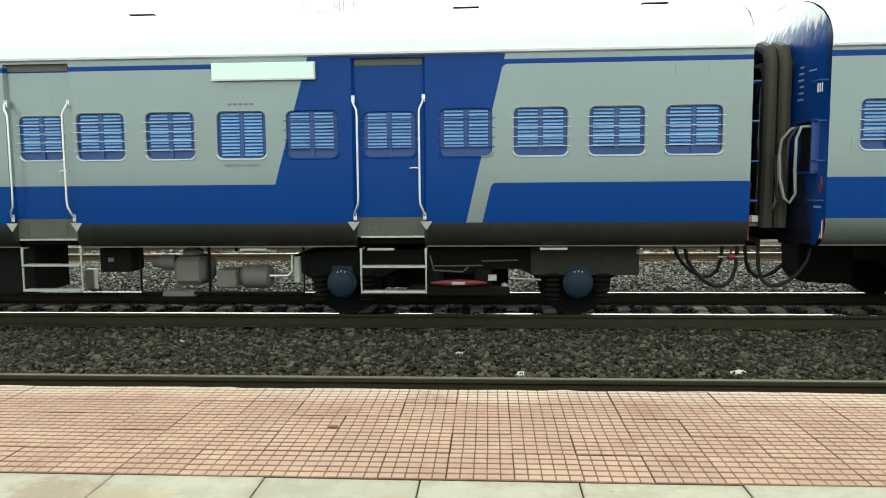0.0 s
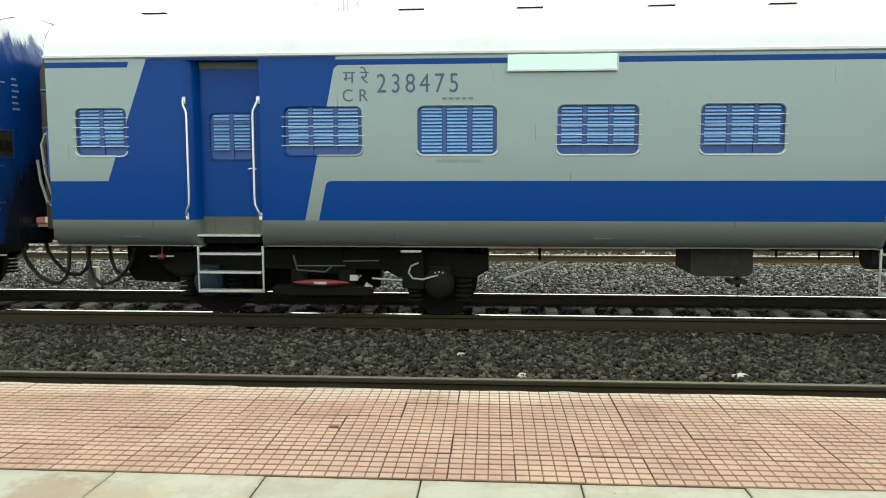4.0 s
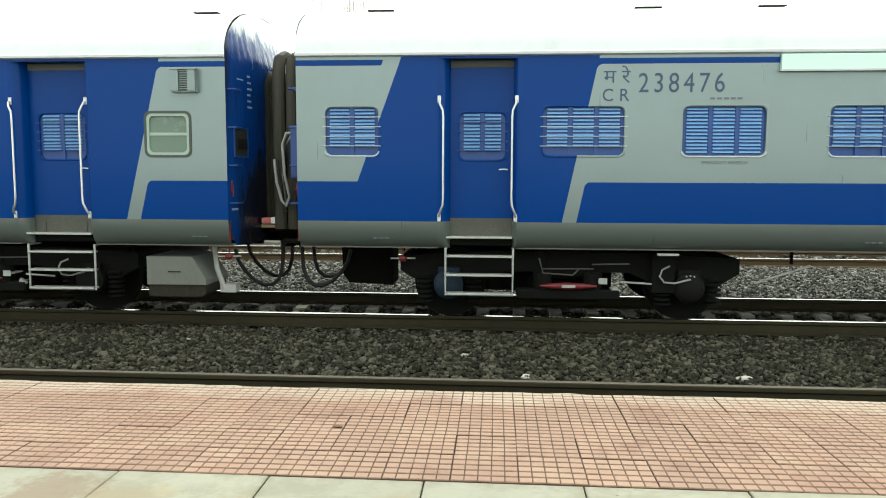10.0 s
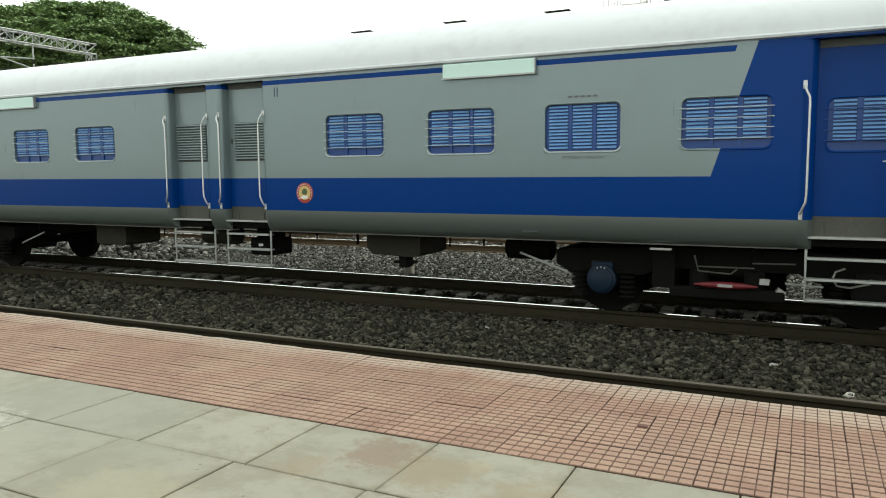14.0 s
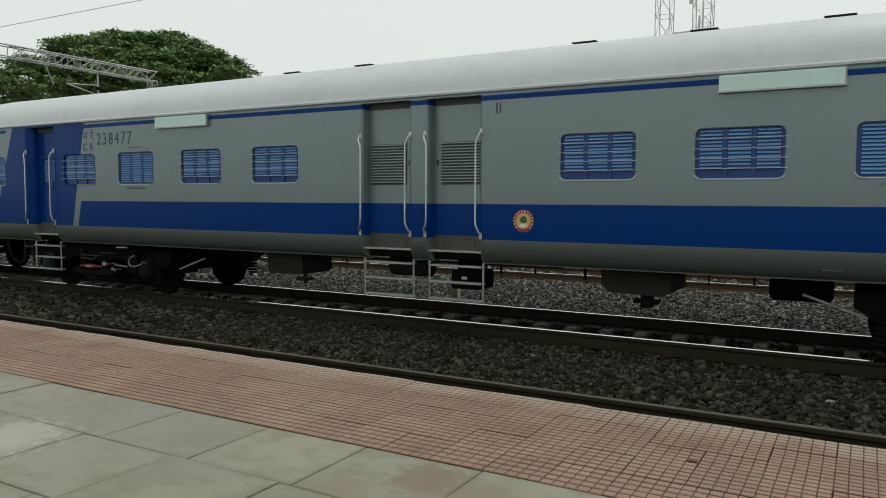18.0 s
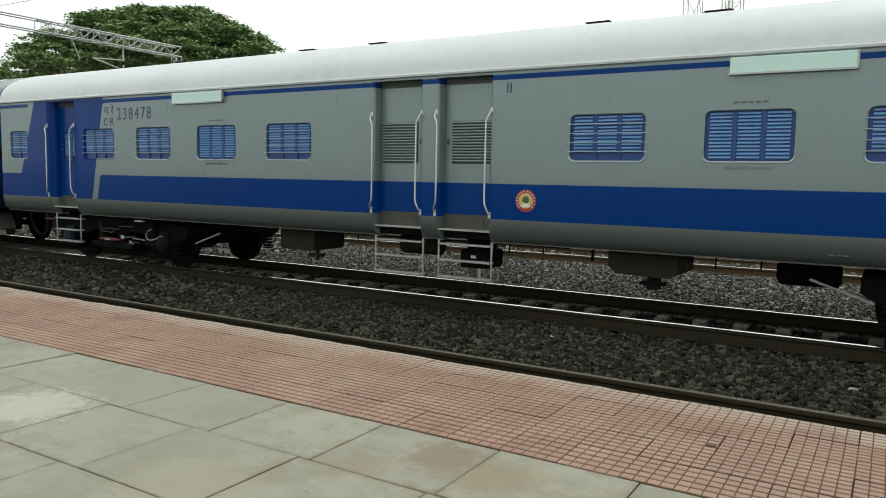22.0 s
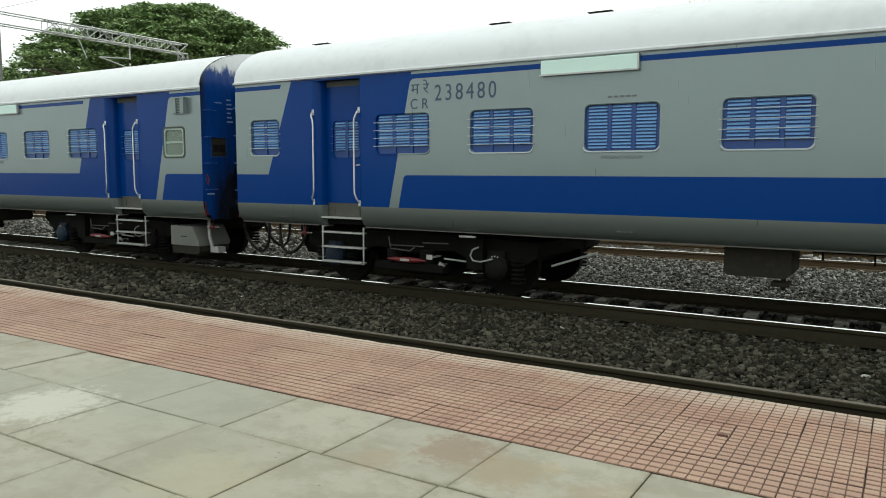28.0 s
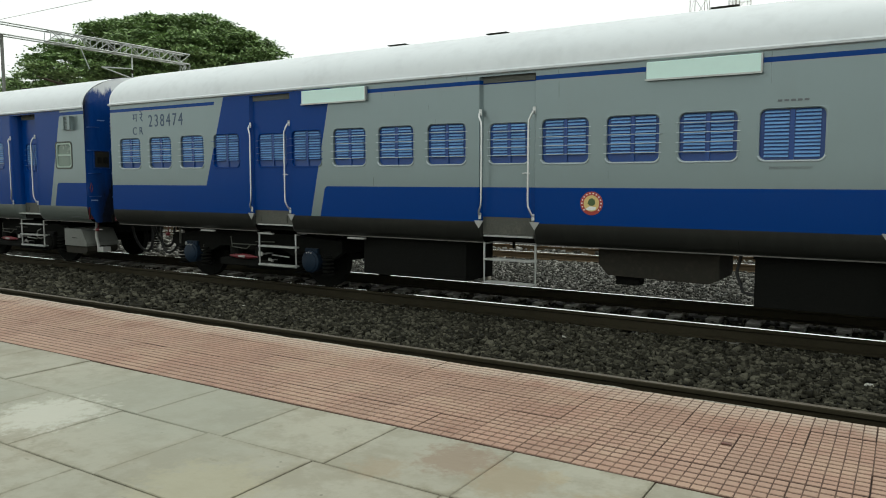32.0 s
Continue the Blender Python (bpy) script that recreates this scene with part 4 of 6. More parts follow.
    if s < 0:
        block("end_number", [(-1.475, -1.463, 2.68, 2.78), (-1.44, -1.428, 2.68, 2.78), (-1.412, -1.382, 2.766, 2.78), (-1.412, -1.382, 2.68, 2.694), (-1.412, -1.401, 2.694, 2.766), (-1.393, -1.382, 2.694, 2.766)], M_WHITE, "white painted 110")
    plate("lettering_bar", -1.53, -1.40, 1.36, 1.385, M_MARK)
    for k in range(4):
        z = 1.45 + k * 0.45
        part("step_iron", Geo().tube([(x, -1.56, z), (x + s * 0.10, -1.56, z), (x + s * 0.10, -1.36, z), (x, -1.36, z)], 0.010, 6), M_BLUE, wall)
    part("emergency_cord", Geo().tube([(x + s * 0.02, -1.52, 1.72), (x + s * 0.03, -1.55, 1.62), (x + s * 0.03, -1.52, 1.53), (x + s * 0.03, -1.49, 1.62)], 0.008, 5, True), M_RED, wall)
    part("warning_plate", Geo().prism([(-1.58, 1.0), (-1.40, 1.0), (-1.44, 1.24), (-1.58, 1.24)], "x", x - 0.001, x + s * 0.012), M_RED, wall, "red and white striped warning plate")
    for k in range(3):
        part("stripe", Geo().box(min(x, x + s * 0.016), max(x, x + s * 0.016), -1.565 + k * 0.045, -1.545 + k * 0.045, 1.02, 1.22), M_WHITE if s < 0 else M_BOXBROWN, wall)
    part("buffer_beam", Geo().box(min(x, x + s * 0.12), max(x, x + s * 0.12), -1.15, 1.15, 0.92, 1.08).box(min(x, x + s * 0.42), max(x, x + s * 0.42), -0.6, 0.6, 1.03, 1.10), M_DARK, parent)
    part("foot_plate", Geo().bbox(min(x + s * 0.10, x + s * 0.40), max(x + s * 0.10, x + s * 0.40), -0.80, -0.45, 1.105, 1.150, 0.006), M_TAN, parent, "tan gangway foot plate")
    if s > 0:
        part("cam_housing", Geo().bbox(x + 0.16, x + 0.40, -0.86, -0.70, 1.16, 1.235, 0.010), M_FADEDRED, parent, "faded red painted housing")
        part("housing_plate", Geo().box(x + 0.29, x + 0.37, -0.868, -0.692, 1.165, 1.242), M_WHITE, parent)
    part("coupler", Geo().bbox(min(x - s * 0.4, x + s * 0.33), max(x - s * 0.4, x + s * 0.33), -0.16, 0.16, 0.88, 1.04, 0.03).bbox(min(x + s * 0.2, x + s * 0.42), max(x + s * 0.2, x + s * 0.42), -0.2, 0.2, 0.80, 1.06, 0.04), M_DARK, parent)
    for y, sk in ((-0.34, 0.0), (0.22, 0.05)):
        pts = [(x + s * (d - sk * 0.4), y, z + sk) for d, z in ((0.29, 0.90), (0.29, 0.72), (0.275, 0.52), (0.225, 0.37), (0.13, 0.29), (0.02, 0.285), (-0.12, 0.35), (-0.25, 0.48), (-0.34, 0.62), (-0.38, 0.78))]
        part("air_hose", Geo().tube(pts, 0.027, 8), M_CABLE, parent, "black looped brake hose", smooth=True)
        part("hose_coupling", Geo().tube([(x + s * 0.29, y, 0.86), (x + s * 0.33, y, 0.90), (x + s * 0.42, y, 0.90)], 0.038, 8), M_CABLE, parent)
    if s < 0:
        part("draft_gear", Geo().prism([(x - s * 0.24, 0.93), (x - s * 0.95, 0.93), (x - s * 0.95, 0.30), (x - s * 0.34, 0.33), (x - s * 0.26, 0.45)], "y", -0.28, 0.28), M_DARK, parent, "dark draft gear casing")
    xk = x + 1.22 if s < 0 else x - 0.10
    part("angle_cock", Geo().tube([(xk - 0.05, -1.34, 0.78), (xk - 0.03, -1.34, 0.78), (xk + 0.03, -1.34, 0.78), (xk + 0.05, -1.34, 0.78)], [0.012, 0.035, 0.035, 0.010], 8).tube([(xk, -1.34, 0.78), (xk, -1.30, 0.96)], 0.010, 6), M_RED, parent, "red angle cock handle")
    part("cock_pipe", Geo().tube([(xk - 0.15, -1.33, 0.78), (xk + 0.15, -1.33, 0.785)], 0.010, 6), M_BOXGREY, parent)
    return wall


def shell(parent, openings, paint, boards, vents):
    part("body_side", side_wall(openings), paint, parent, "blue and grey painted side with a slanted blue field", smooth=True)
    far = Geo()
    far.v = [(x, y, z) for x in (X0, X1) for z, y in PROFILE]
    n = len(PROFILE)
    far.f = [(i, i + 1, n + i + 1, n + i) for i in range(n - 1)]
    part("body_side", far, paint, parent)
    roof, prof = roof_geo()
    part("roof", roof, M_ROOF, parent, "pale grey curved roof", smooth=True)
    part("gutter", Geo().prism([(-1.612, 3.150), (-1.655, 3.162), (-1.660, 3.187), (-1.645, 3.184), (-1.612, 3.222)], "x", X0, X1), M_ROOF, parent)
    part("gutter", Geo().prism([(1.612, 3.150), (1.655, 3.162), (1.660, 3.187), (1.612, 3.222)], "x", X0, X1), M_ROOF, parent)
    cuts = [X0] + [v for o in sorted(openings) if o[2] < 1.0 for v in o[:2]] + [X1]
    for xa, xb in zip(cuts[::2], cuts[1::2]):
        part("sole_bar", Geo().box(xa, xb, -1.495, -1.44, 0.926, 0.940), M_GREYDUSTY, parent)
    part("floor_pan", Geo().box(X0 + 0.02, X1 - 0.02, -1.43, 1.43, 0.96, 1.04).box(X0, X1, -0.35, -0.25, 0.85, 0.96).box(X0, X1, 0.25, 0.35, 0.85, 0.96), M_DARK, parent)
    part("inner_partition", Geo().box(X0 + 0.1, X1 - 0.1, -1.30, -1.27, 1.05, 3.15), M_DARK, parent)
    for x in vents:
        part("roof_ventilator", Geo().prism([(x - 0.15, 3.86), (x + 0.15, 3.86), (x + 0.13, 3.92), (x - 0.13, 3.92)], "y", -0.42, -0.12).box(x - 0.17, x + 0.17, -0.45, -0.09, 3.92, 3.932), M_BOXBROWN, parent)
    for x0, x1, z0, z1 in boards:
        bd = part("destination_board", Geo().bbox(x0, x1, -SIDE - 0.05, -SIDE - 0.002, z0, z1, 0.006), M_MINT, parent, "blank pale mint destination board")
        part("board_frame", Geo().box(x0 - 0.012, x1 + 0.012, -SIDE - 0.058, -SIDE - 0.051, z0 - 0.014, z0 + 0.006).box(x1, x1 + 0.014, -SIDE - 0.056, -SIDE - 0.003, z0, z1), M_GALV, bd)
    for i in range(9):
        x = X0 + 1.2 + i * 2.35
        part("vent_pipe", Geo().tube([(x, -1.1, 0.96), (x, -1.1, 0.84 - 0.05 * (i % 3))], 0.02, 6), M_DARK, parent)


def emblem(parent, x, z):
    e = part("emblem", Geo().lathe([(-0.003, 0.145), (0.002, 0.145)], (x, -SIDE - 0.002, z), "y", 32), M_EMBLEMRED, parent, "round red and yellow emblem")
    part("emblem_face", Geo().lathe([(-0.006, 0.100), (-0.002, 0.100)], (x, -SIDE - 0.003, z), "y", 28), M_YELLOW, e)
    part("emblem_figure", Geo().prism([(x - 0.05, z + 0.0), (x - 0.03, z + 0.05), (x + 0.01, z + 0.065), (x + 0.045, z + 0.04), (x + 0.05, z - 0.005), (x + 0.02, z - 0.03), (x - 0.02, z - 0.025)], "y", -SIDE - 0.012, -SIDE - 0.008), M_EMBLEMGREEN, e)
    part("emblem_base", Geo().prism([(x - 0.075, z - 0.07), (x - 0.02, z - 0.035), (x + 0.06, z - 0.045), (x + 0.05, z - 0.08), (x - 0.03, z - 0.085)], "y", -SIDE - 0.012, -SIDE - 0.008), M_WHITE, e)
    for k in range(14):
        a = radians(-40 + 260 * k / 13)
        cx, cz = x + 0.123 * math.cos(a), z + 0.123 * math.sin(a)
        part("emblem_mark", Geo().box(cx - 0.008, cx + 0.008, -SIDE - 0.010, -SIDE - 0.005, cz - 0.008, cz + 0.008), M_WHITE, e)


def text_bars(parent, x, z, n, w=0.055, h=0.022):
    for k in range(n):
        part("lettering_bar", Geo().box(x + k * (w + 0.02), x + k * (w + 0.02) + w, -SIDE - 0.004, -SIDE - 0.001, z - h / 2, z + h / 2), M_SMALLINK, parent)


B_WINDOWS = [(-10.475, -9.815, 2), (-7.945, -6.99, 3), (-6.375, -5.42, 3), (-4.765, -3.81, 3), (-3.155, -2.19, 3), (1.965, 2.93, 3), (3.565, 4.53, 3), (5.155, 6.10, 3), (6.745, 7.70, 3)]


def coach_b(plain=(2, 7)):
    c = thing("passenger_coach", "blue and grey railway coach with louvred windows and double side doors", "train coach", group="coaches of the train")
    wins = [(a, b, n, int(i not in plain)) for i, (a, b, n) in enumerate(B_WINDOWS)]
    ends = [(-9.14, -8.21), (7.975, 8.955)]
    mids = [(-1.07, -0.18), (0.02, 0.91)]
    op = [(a, b, 2.005, 2.59) for a, b, _, _ in wins] + [(a, b, 0.93, 3.125) for a, b in ends + mids] + [(9.65, 10.23, 1.99, 2.54)]
    shell(c, op, M_PAINT_B, [(-5.32, -4.09, 2.965, 3.14), (3.825, 5.05, 2.965, 3.14)], (-9.98, -6.55, -5.02, -3.35, -1.85, 1.85, 3.42, 4.94, 6.5, 9.98))
    for a, b, n, bars in wins:
        shutter_window(c, a, b, M_PAINT_B, n, bars=bool(bars), blue_bars=False, label="" if bars else "emergency window without bars")
        if not bars:
            text_bars(c, (a + b) / 2 - 0.17, 2.66, 5)
            lettering("EMERGENCY WINDOW", 0.055, M_SMALLINK, c, ((a + b) / 2 - 0.24, -SIDE - 0.002, 1.925), "small dark lettering", 0.88)
    for a, b in ends:
        w = (a + 0.23, b - 0.13, 1.96, 2.54)
        door_set(c, a, b, M_PAINT_B, 0.19, window=w, wide=True)
        ladder(c, a + 0.09, b - 0.04, 0.93, (1.06, 0.835, 0.61, 0.385), 0.37)
    for (a, b), s in zip(mids, (1, -1)):
        door_set(c, a, b, M_PAINT_B, 0.17, louvre=s)
        ladder(c, a + 0.03, b - 0.03, 0.93, (1.07, 0.87, 0.645, 0.41), 0.40)
    # the small green-framed window and the extractor vent near the end
    win = part("window", Geo().add(*ring_geo(9.65, 10.23, 1.99, 2.54)), M_SEAL, c, "small two-pane window in a pale green frame")
    part("window_surround", Geo().add(*fill_geo(9.65, 10.23, 1.99, 2.54)), M_PAINT_B, win)
    part("window_frame", Geo().add(*ring_geo(9.675, 10.205, 2.015, 2.515, 0.035, -SIDE - 0.004)).box(9.71, 10.17, -SIDE, -SIDE + 0.02, 2.25, 2.285), M_GREENFRAME, win)
    part("pane", Geo().box(9.69, 10.19, -SIDE + 0.012, -SIDE + 0.018, 2.03, 2.26), M_FROST, win)
    part("pane", Geo().box(9.69, 10.19, -SIDE + 0.020, -SIDE + 0.026, 2.27, 2.50), M_FROST, win)
    v = part("extractor_vent", Geo().prism([(10.02, 2.75), (10.33, 2.75), (10.315, 3.02), (10.035, 3.02)], "y", -SIDE - 0.05, -SIDE - 0.001).box(10.03, 10.12, -SIDE - 0.09, -SIDE - 0.05, 2.765, 3.01).box(10.23, 10.32, -SIDE - 0.09, -SIDE - 0.05, 2.765, 3.01).box(10.01, 10.34, -SIDE - 0.10, -SIDE - 0.04, 3.01, 3.025), M_GREYDOOR, c, "grey extractor vent with a slatted throat")
    part("vent_back", Geo().box(10.12, 10.23, -SIDE - 0.056, -SIDE - 0.051, 2.77, 3.01), M_SEAL, v)
    for k in range(9):
        part("slat", Geo().box(10.122, 10.228, -SIDE - 0.078, -SIDE - 0.058, 2.785 + k * 0.026, 2.795 + k * 0.026), M_GREYDOOR, v)
    part("class_mark", Geo().box(1.10, 1.12, -SIDE - 0.004, -SIDE - 0.001, 2.88, 3.01).box(1.15, 1.17, -SIDE - 0.004, -SIDE - 0.001, 2.88, 3.01), M_INK, c)
    for x in (-9.9, -4.3, 4.9, 10.2):
        text_bars(c, x, 1.05, 3, 0.05, 0.015)
    for xc in (-7.58, 7.25):
        bogie(c, xc)
    end_wall(c, X0, -1, M_PAINT_B)
    end_wall(c, X1, 1, M_PAINT_B)
    # underfloor equipment
    part("battery_box", Geo().prism([(-3.12, 0.62), (-3.06, 0.58), (-2.46, 0.58), (-2.40, 0.62), (-2.40, 0.95), (-3.12, 0.95)], "y", -1.30, -0.55), M_BOXBROWN, c)
    part("drain_pipe", Geo().tube([(-2.50, -1.1, 0.62), (-2.50, -1.1, 0.42)], 0.03, 8).box(-2.62, -2.42, -1.2, -1.0, 0.47, 0.52), M_BOXBROWN, c)
    part("water_tank", Geo().prism([(2.42, 0.95), (2.42, 0.72), (2.52, 0.63), (3.18, 0.61), (3.28, 0.66), (3.28, 0.95)], "y", -1.28, -0.45), M_BOXBROWN, c)
    part("tank_drain", Geo().box(2.90, 3.02, -1.2, -1.0, 0.45, 0.63).box(2.80, 3.10, -1.18, -1.02, 0.50, 0.54), M_DARK, c)
    part("equipment_tank", Geo().tube([(-0.92, -0.9, 0.80), (-0.28, -0.9, 0.80)], 0.17, 14), M_BOXBROWN, c, smooth=True)
    eb = part("junction_box", Geo().bbox(0.22, 0.66, -1.2, -0.7, 0.52, 0.78, 0.02).box(0.28, 0.60, -1.1, -0.8, 0.78, 0.96), M_DARK, c)
    part("box_plate", Geo().box(0.40, 0.48, -1.212, -1.201, 0.66, 0.70), M_WHITE, eb)
    part("conduit", Geo().tube([(-2.2, -1.25, 0.90), (1.9, -1.25, 0.90)], 0.013, 6), M_DARK, c)
    for i, x in enumerate((-2.1, -1.6, -1.2, 1.0, 1.5, 3.7, 4.2)):
        part("pipe_hanger", Geo().tube([(x, -1.2, 0.96), (x, -1.2, 0.80 - 0.03 * (i % 2))], 0.012, 6), M_DARK, c)
    part("air_tank", Geo().tube([(4.3, -0.6, 0.74), (4.34, -0.6, 0.74), (4.95, -0.6, 0.74), (4.99, -0.6, 0.74)], [0.10, 0.16, 0.16, 0.10], 14), M_DARK, c, smooth=True)
    big = part("equipment_box", Geo().prism([(9.53, 0.43), (10.28, 0.43), (10.28, 0.50), (10.11, 0.78), (9.53, 0.78)], "y", -1.42, -0.7), M_BOXMID, c, "grey chamfered equipment box")
    part("box_base", Geo().prism([(9.54, 0.28), (10.21, 0.28), (10.27, 0.33), (10.27, 0.425), (9.54, 0.425)], "y", -1.40, -0.72), M_BOXBROWN, big)
    part("box_mark", Geo().box(9.80, 9.96, -1.426, -1.421, 0.585, 0.60), M_BOXBROWN, big)
    part("box_bracket", Geo().tube([(10.31, -1.2, 0.92), (10.36, -1.25, 0.62), (10.45, -1.25, 0.36)], 0.032, 6).box(10.40, 10.60, -1.27, -1.10, 0.32, 0.42), M_BOXGREY, big)
    for x in (6.55, -6.45):
        part("white_step", Geo().bbox(x - 0.12, x + 0.12, -1.53, -1.46, 0.865, 0.89, 0.004), M_BOXGREY, c)
        part("dark_locker", Geo().box(x - 0.13, x + 0.13, -1.3, -0.9, 0.40, 0.86), M_DARK, c)
    for x, s in ((-5.2, 1), (5.2, -1)):
        part("guard_rod", Geo().tube([(x - s * 0.14, -1.16, 0.51), (x + s * 0.50, -1.16, 0.73)], 0.015, 6), M_STEP, c)
    return c


def fill_geo(x0, x1, z0, z1):
    """Fills the corners between a square opening and a rounded frame."""
    ring = rounded(x0, x1, z0, z1, 0.08)
    outer = [c for c in ((x1, z1), (x0, z1), (x0, z0), (x1, z0)) for _ in range(6)]
    n = len(ring)
    vs = [(px, -SIDE, pz) for px, pz in outer] + [(px, -SIDE, pz) for px, pz in ring]
    return vs, [f for f in [(i, (i + 1) % n, n + (i + 1) % n, n + i) for i in range(n)] if len({vs[k] for k in f}) > 2]


def ring_geo(x0, x1, z0, z1, w=0.03, y=None):
    """A rounded frame: vertices and faces of a ring with some depth."""
    y = -SIDE - 0.008 if y is None else y
    o, i = rounded(x0, x1, z0, z1, 0.08), rounded(x0 + w, x1 - w, z0 + w, z1 - w, 0.06)
    n = len(o)
    vs = [(a, y + 0.03, b) for a, b in o] + [(a, y, b) for a, b in o] + [(a, y, b) for a, b in i] + [(a, y + 0.05, b) for a, b in i]
    return vs, [(k * n + j, k * n + (j + 1) % n, (k + 1) * n + (j + 1) % n, (k + 1) * n + j) for k in range(3) for j in range(n)]


A_WINDOWS = [(-10.55, -9.923, 1), (-9.69, -9.063, 1), (-8.841, -8.214, 1), (-7.992, -7.345, 1), (-6.212, -5.565, 1), (-5.363, -4.716, 1), (-4.514, -3.867, 1), (-3.665, -3.018, 1), (-1.936, -1.279, 1), (-1.087, -0.419, 1), (-0.227, 0.44, 1), (0.632, 1.31, 0), (2.765, 3.385, 1), (3.615, 4.235, 1), (4.475, 5.095, 0), (5.305, 5.945, 1), (7.11, 7.75, 1), (7.96, 8.61, 1), (8.82, 9.48, 1), (9.68, 10.35, 1)]


def coach_a():
    c = thing("passenger_coach", "blue and grey railway coach with small louvred windows, dark skirt", "train coach", group="coaches of the train")
    doors = [(-7.11, -6.22), (-2.825, -2.005), (1.91, 2.72), (6.10, 6.96)]
    op = [(a, b, 1.975, 2.55) for a, b, _ in A_WINDOWS] + [(a, b, 0.93, 3.125) for a, b in doors]
    shell(c, op, M_PAINT_A, [(-5.93, -4.70, 2.93, 3.13), (-0.59, 0.65, 2.93, 3.13), (4.47, 5.68, 2.90, 3.09)], (-8.6, -5.0, -3.2, 0.0, 3.1, 7.4, 9.8))
    for a, b, bars in A_WINDOWS:
        shutter_window(c, a, b, M_PAINT_A, 2, 1.975, 2.55, bars=bool(bars), blue_bars=-8 < a < -6 or 5 < a < 7.3, label="" if bars else "emergency window without bars")
        if not bars:
            text_bars(c, (a + b) / 2 - 0.15, 2.62, 5, 0.045)
            lettering("EMERGENCY WINDOW", 0.045, M_SMALLINK, c, ((a + b) / 2 - 0.21, -SIDE - 0.002, 1.89), "small dark lettering", 0.88)
    for k, (a, b) in enumerate(doors):
        door_set(c, a, b, M_PAINT_A, 0.06, window=(a + 0.11, b - 0.11, 1.98, 2.53))
        if k in (0, 3):
            ladder(c, a + 0.06, b - 0.02, 0.91, (1.05, 0.69, 0.385), 0.37)
        else:
            ladder(c, a + 0.03, b - 0.03, 0.93, (1.03, 0.71, 0.40), 0.39)
    emblem(c, -1.24, 1.49)
    for xc in (-7.60, 7.32):
        bogie(c, xc, True)
    end_wall(c, X0, -1, M_PAINT_A)
    end_wall(c, X1, 1, M_PAINT_A)
    for x in (6.4, 8.45, 4.85, -5.0, -6.9, -8.3):
        part("white_step", Geo().bbox(x - 0.16, x + 0.16, -1.53, -1.46, 0.885, 0.91, 0.004), M_BOXGREY, c)
    # compressor and motors between the doors and the bogie
    part("equipment_frame", Geo().tube([(3.32, -1.25, 0.93), (3.32, -1.25, 0.33), (5.4, -1.25, 0.33), (5.4, -1.25, 0.93)], 0.02, 6).tube([(4.2, -1.25, 0.33), (4.2, -1.25, 0.93)], 0.018, 6), M_DARK, c)
    cp = part("compressor", Geo().bbox(3.72, 4.12, -1.25, -0.75, 0.42, 0.78, 0.06).tube([(3.55, -1.1, 0.70), (3.72, -1.1, 0.70)], 0.10, 14).tube([(3.42, -1.1, 0.70), (3.55, -1.1, 0.70)], [0.06, 0.09], 14).box(3.60, 4.0, -1.28, -1.0, 0.29, 0.35), M_GREYDUSTY, c, "grey air compressor on a frame", smooth=True)
    part("cylinder_head", Geo().lathe([(0.78, 0.10), (0.80, 0.13), (0.84, 0.13), (0.88, 0.08)], (3.92, -1.05, 0), "z", 14), M_GREYDUSTY, cp)
    part("motor_cover", Geo().bbox(4.30, 4.55, -1.30, -0.9, 0.40, 0.62, 0.015), M_GREYDUSTY, c)
    part("motor", Geo().tube([(4.55, -1.1, 0.52), (4.62, -1.1, 0.52), (4.92, -1.1, 0.52), (4.96, -1.1, 0.52)], [0.10, 0.15, 0.15, 0.08], 16), M_GREYDUSTY, c, smooth=True)
    part("pipe", Geo().tube([(4.95, -1.2, 0.54), (5.18, -1.2, 0.54), (5.24, -1.2, 0.60), (5.24, -1.2, 0.80)], 0.016, 7), M_STEEL, c, smooth=True)
    part("filter", Geo().tube([(5.30, -1.18, 0.46), (5.30, -1.18, 0.78)], 0.05, 10), M_BOXGREY, c, smooth=True)
    part("control_box", Geo().bbox(2.82, 3.22, -1.3, -0.95, 0.60, 0.90, 0.01), M_DARK, c)
    part("box_plate", Geo().box(2.93, 3.0, -1.312, -1.301, 0.73, 0.78), M_GREYDUSTY, c)
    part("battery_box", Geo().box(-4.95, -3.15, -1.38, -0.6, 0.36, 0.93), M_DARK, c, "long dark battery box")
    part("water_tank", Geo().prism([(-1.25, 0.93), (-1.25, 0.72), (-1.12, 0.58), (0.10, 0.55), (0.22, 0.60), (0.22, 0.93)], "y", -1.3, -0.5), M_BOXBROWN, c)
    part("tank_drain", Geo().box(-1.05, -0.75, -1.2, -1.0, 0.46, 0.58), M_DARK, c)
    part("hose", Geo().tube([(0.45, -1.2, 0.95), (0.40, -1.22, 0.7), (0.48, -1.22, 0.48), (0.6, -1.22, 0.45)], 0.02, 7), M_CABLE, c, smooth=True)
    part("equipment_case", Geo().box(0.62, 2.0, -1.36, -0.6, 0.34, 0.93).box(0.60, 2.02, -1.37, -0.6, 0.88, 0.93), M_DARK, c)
    for xr, sr in ((9.42, 1), (-9.42, -1)):
        part("guard_rod", Geo().tube([(xr - sr * 0.62, -1.16, 0.50), (xr + sr * 0.10, -1.16, 0.68)], 0.016, 6), M_STEP, c)
        part("rod_bracket", Geo().box(xr - 0.02, xr + 0.02, -1.2, -1.14, 0.60, 0.93).box(xr - sr * 0.62 - 0.015, xr - sr * 0.62 + 0.015, -1.18, -1.14, 0.44, 0.62), M_KICK, c)
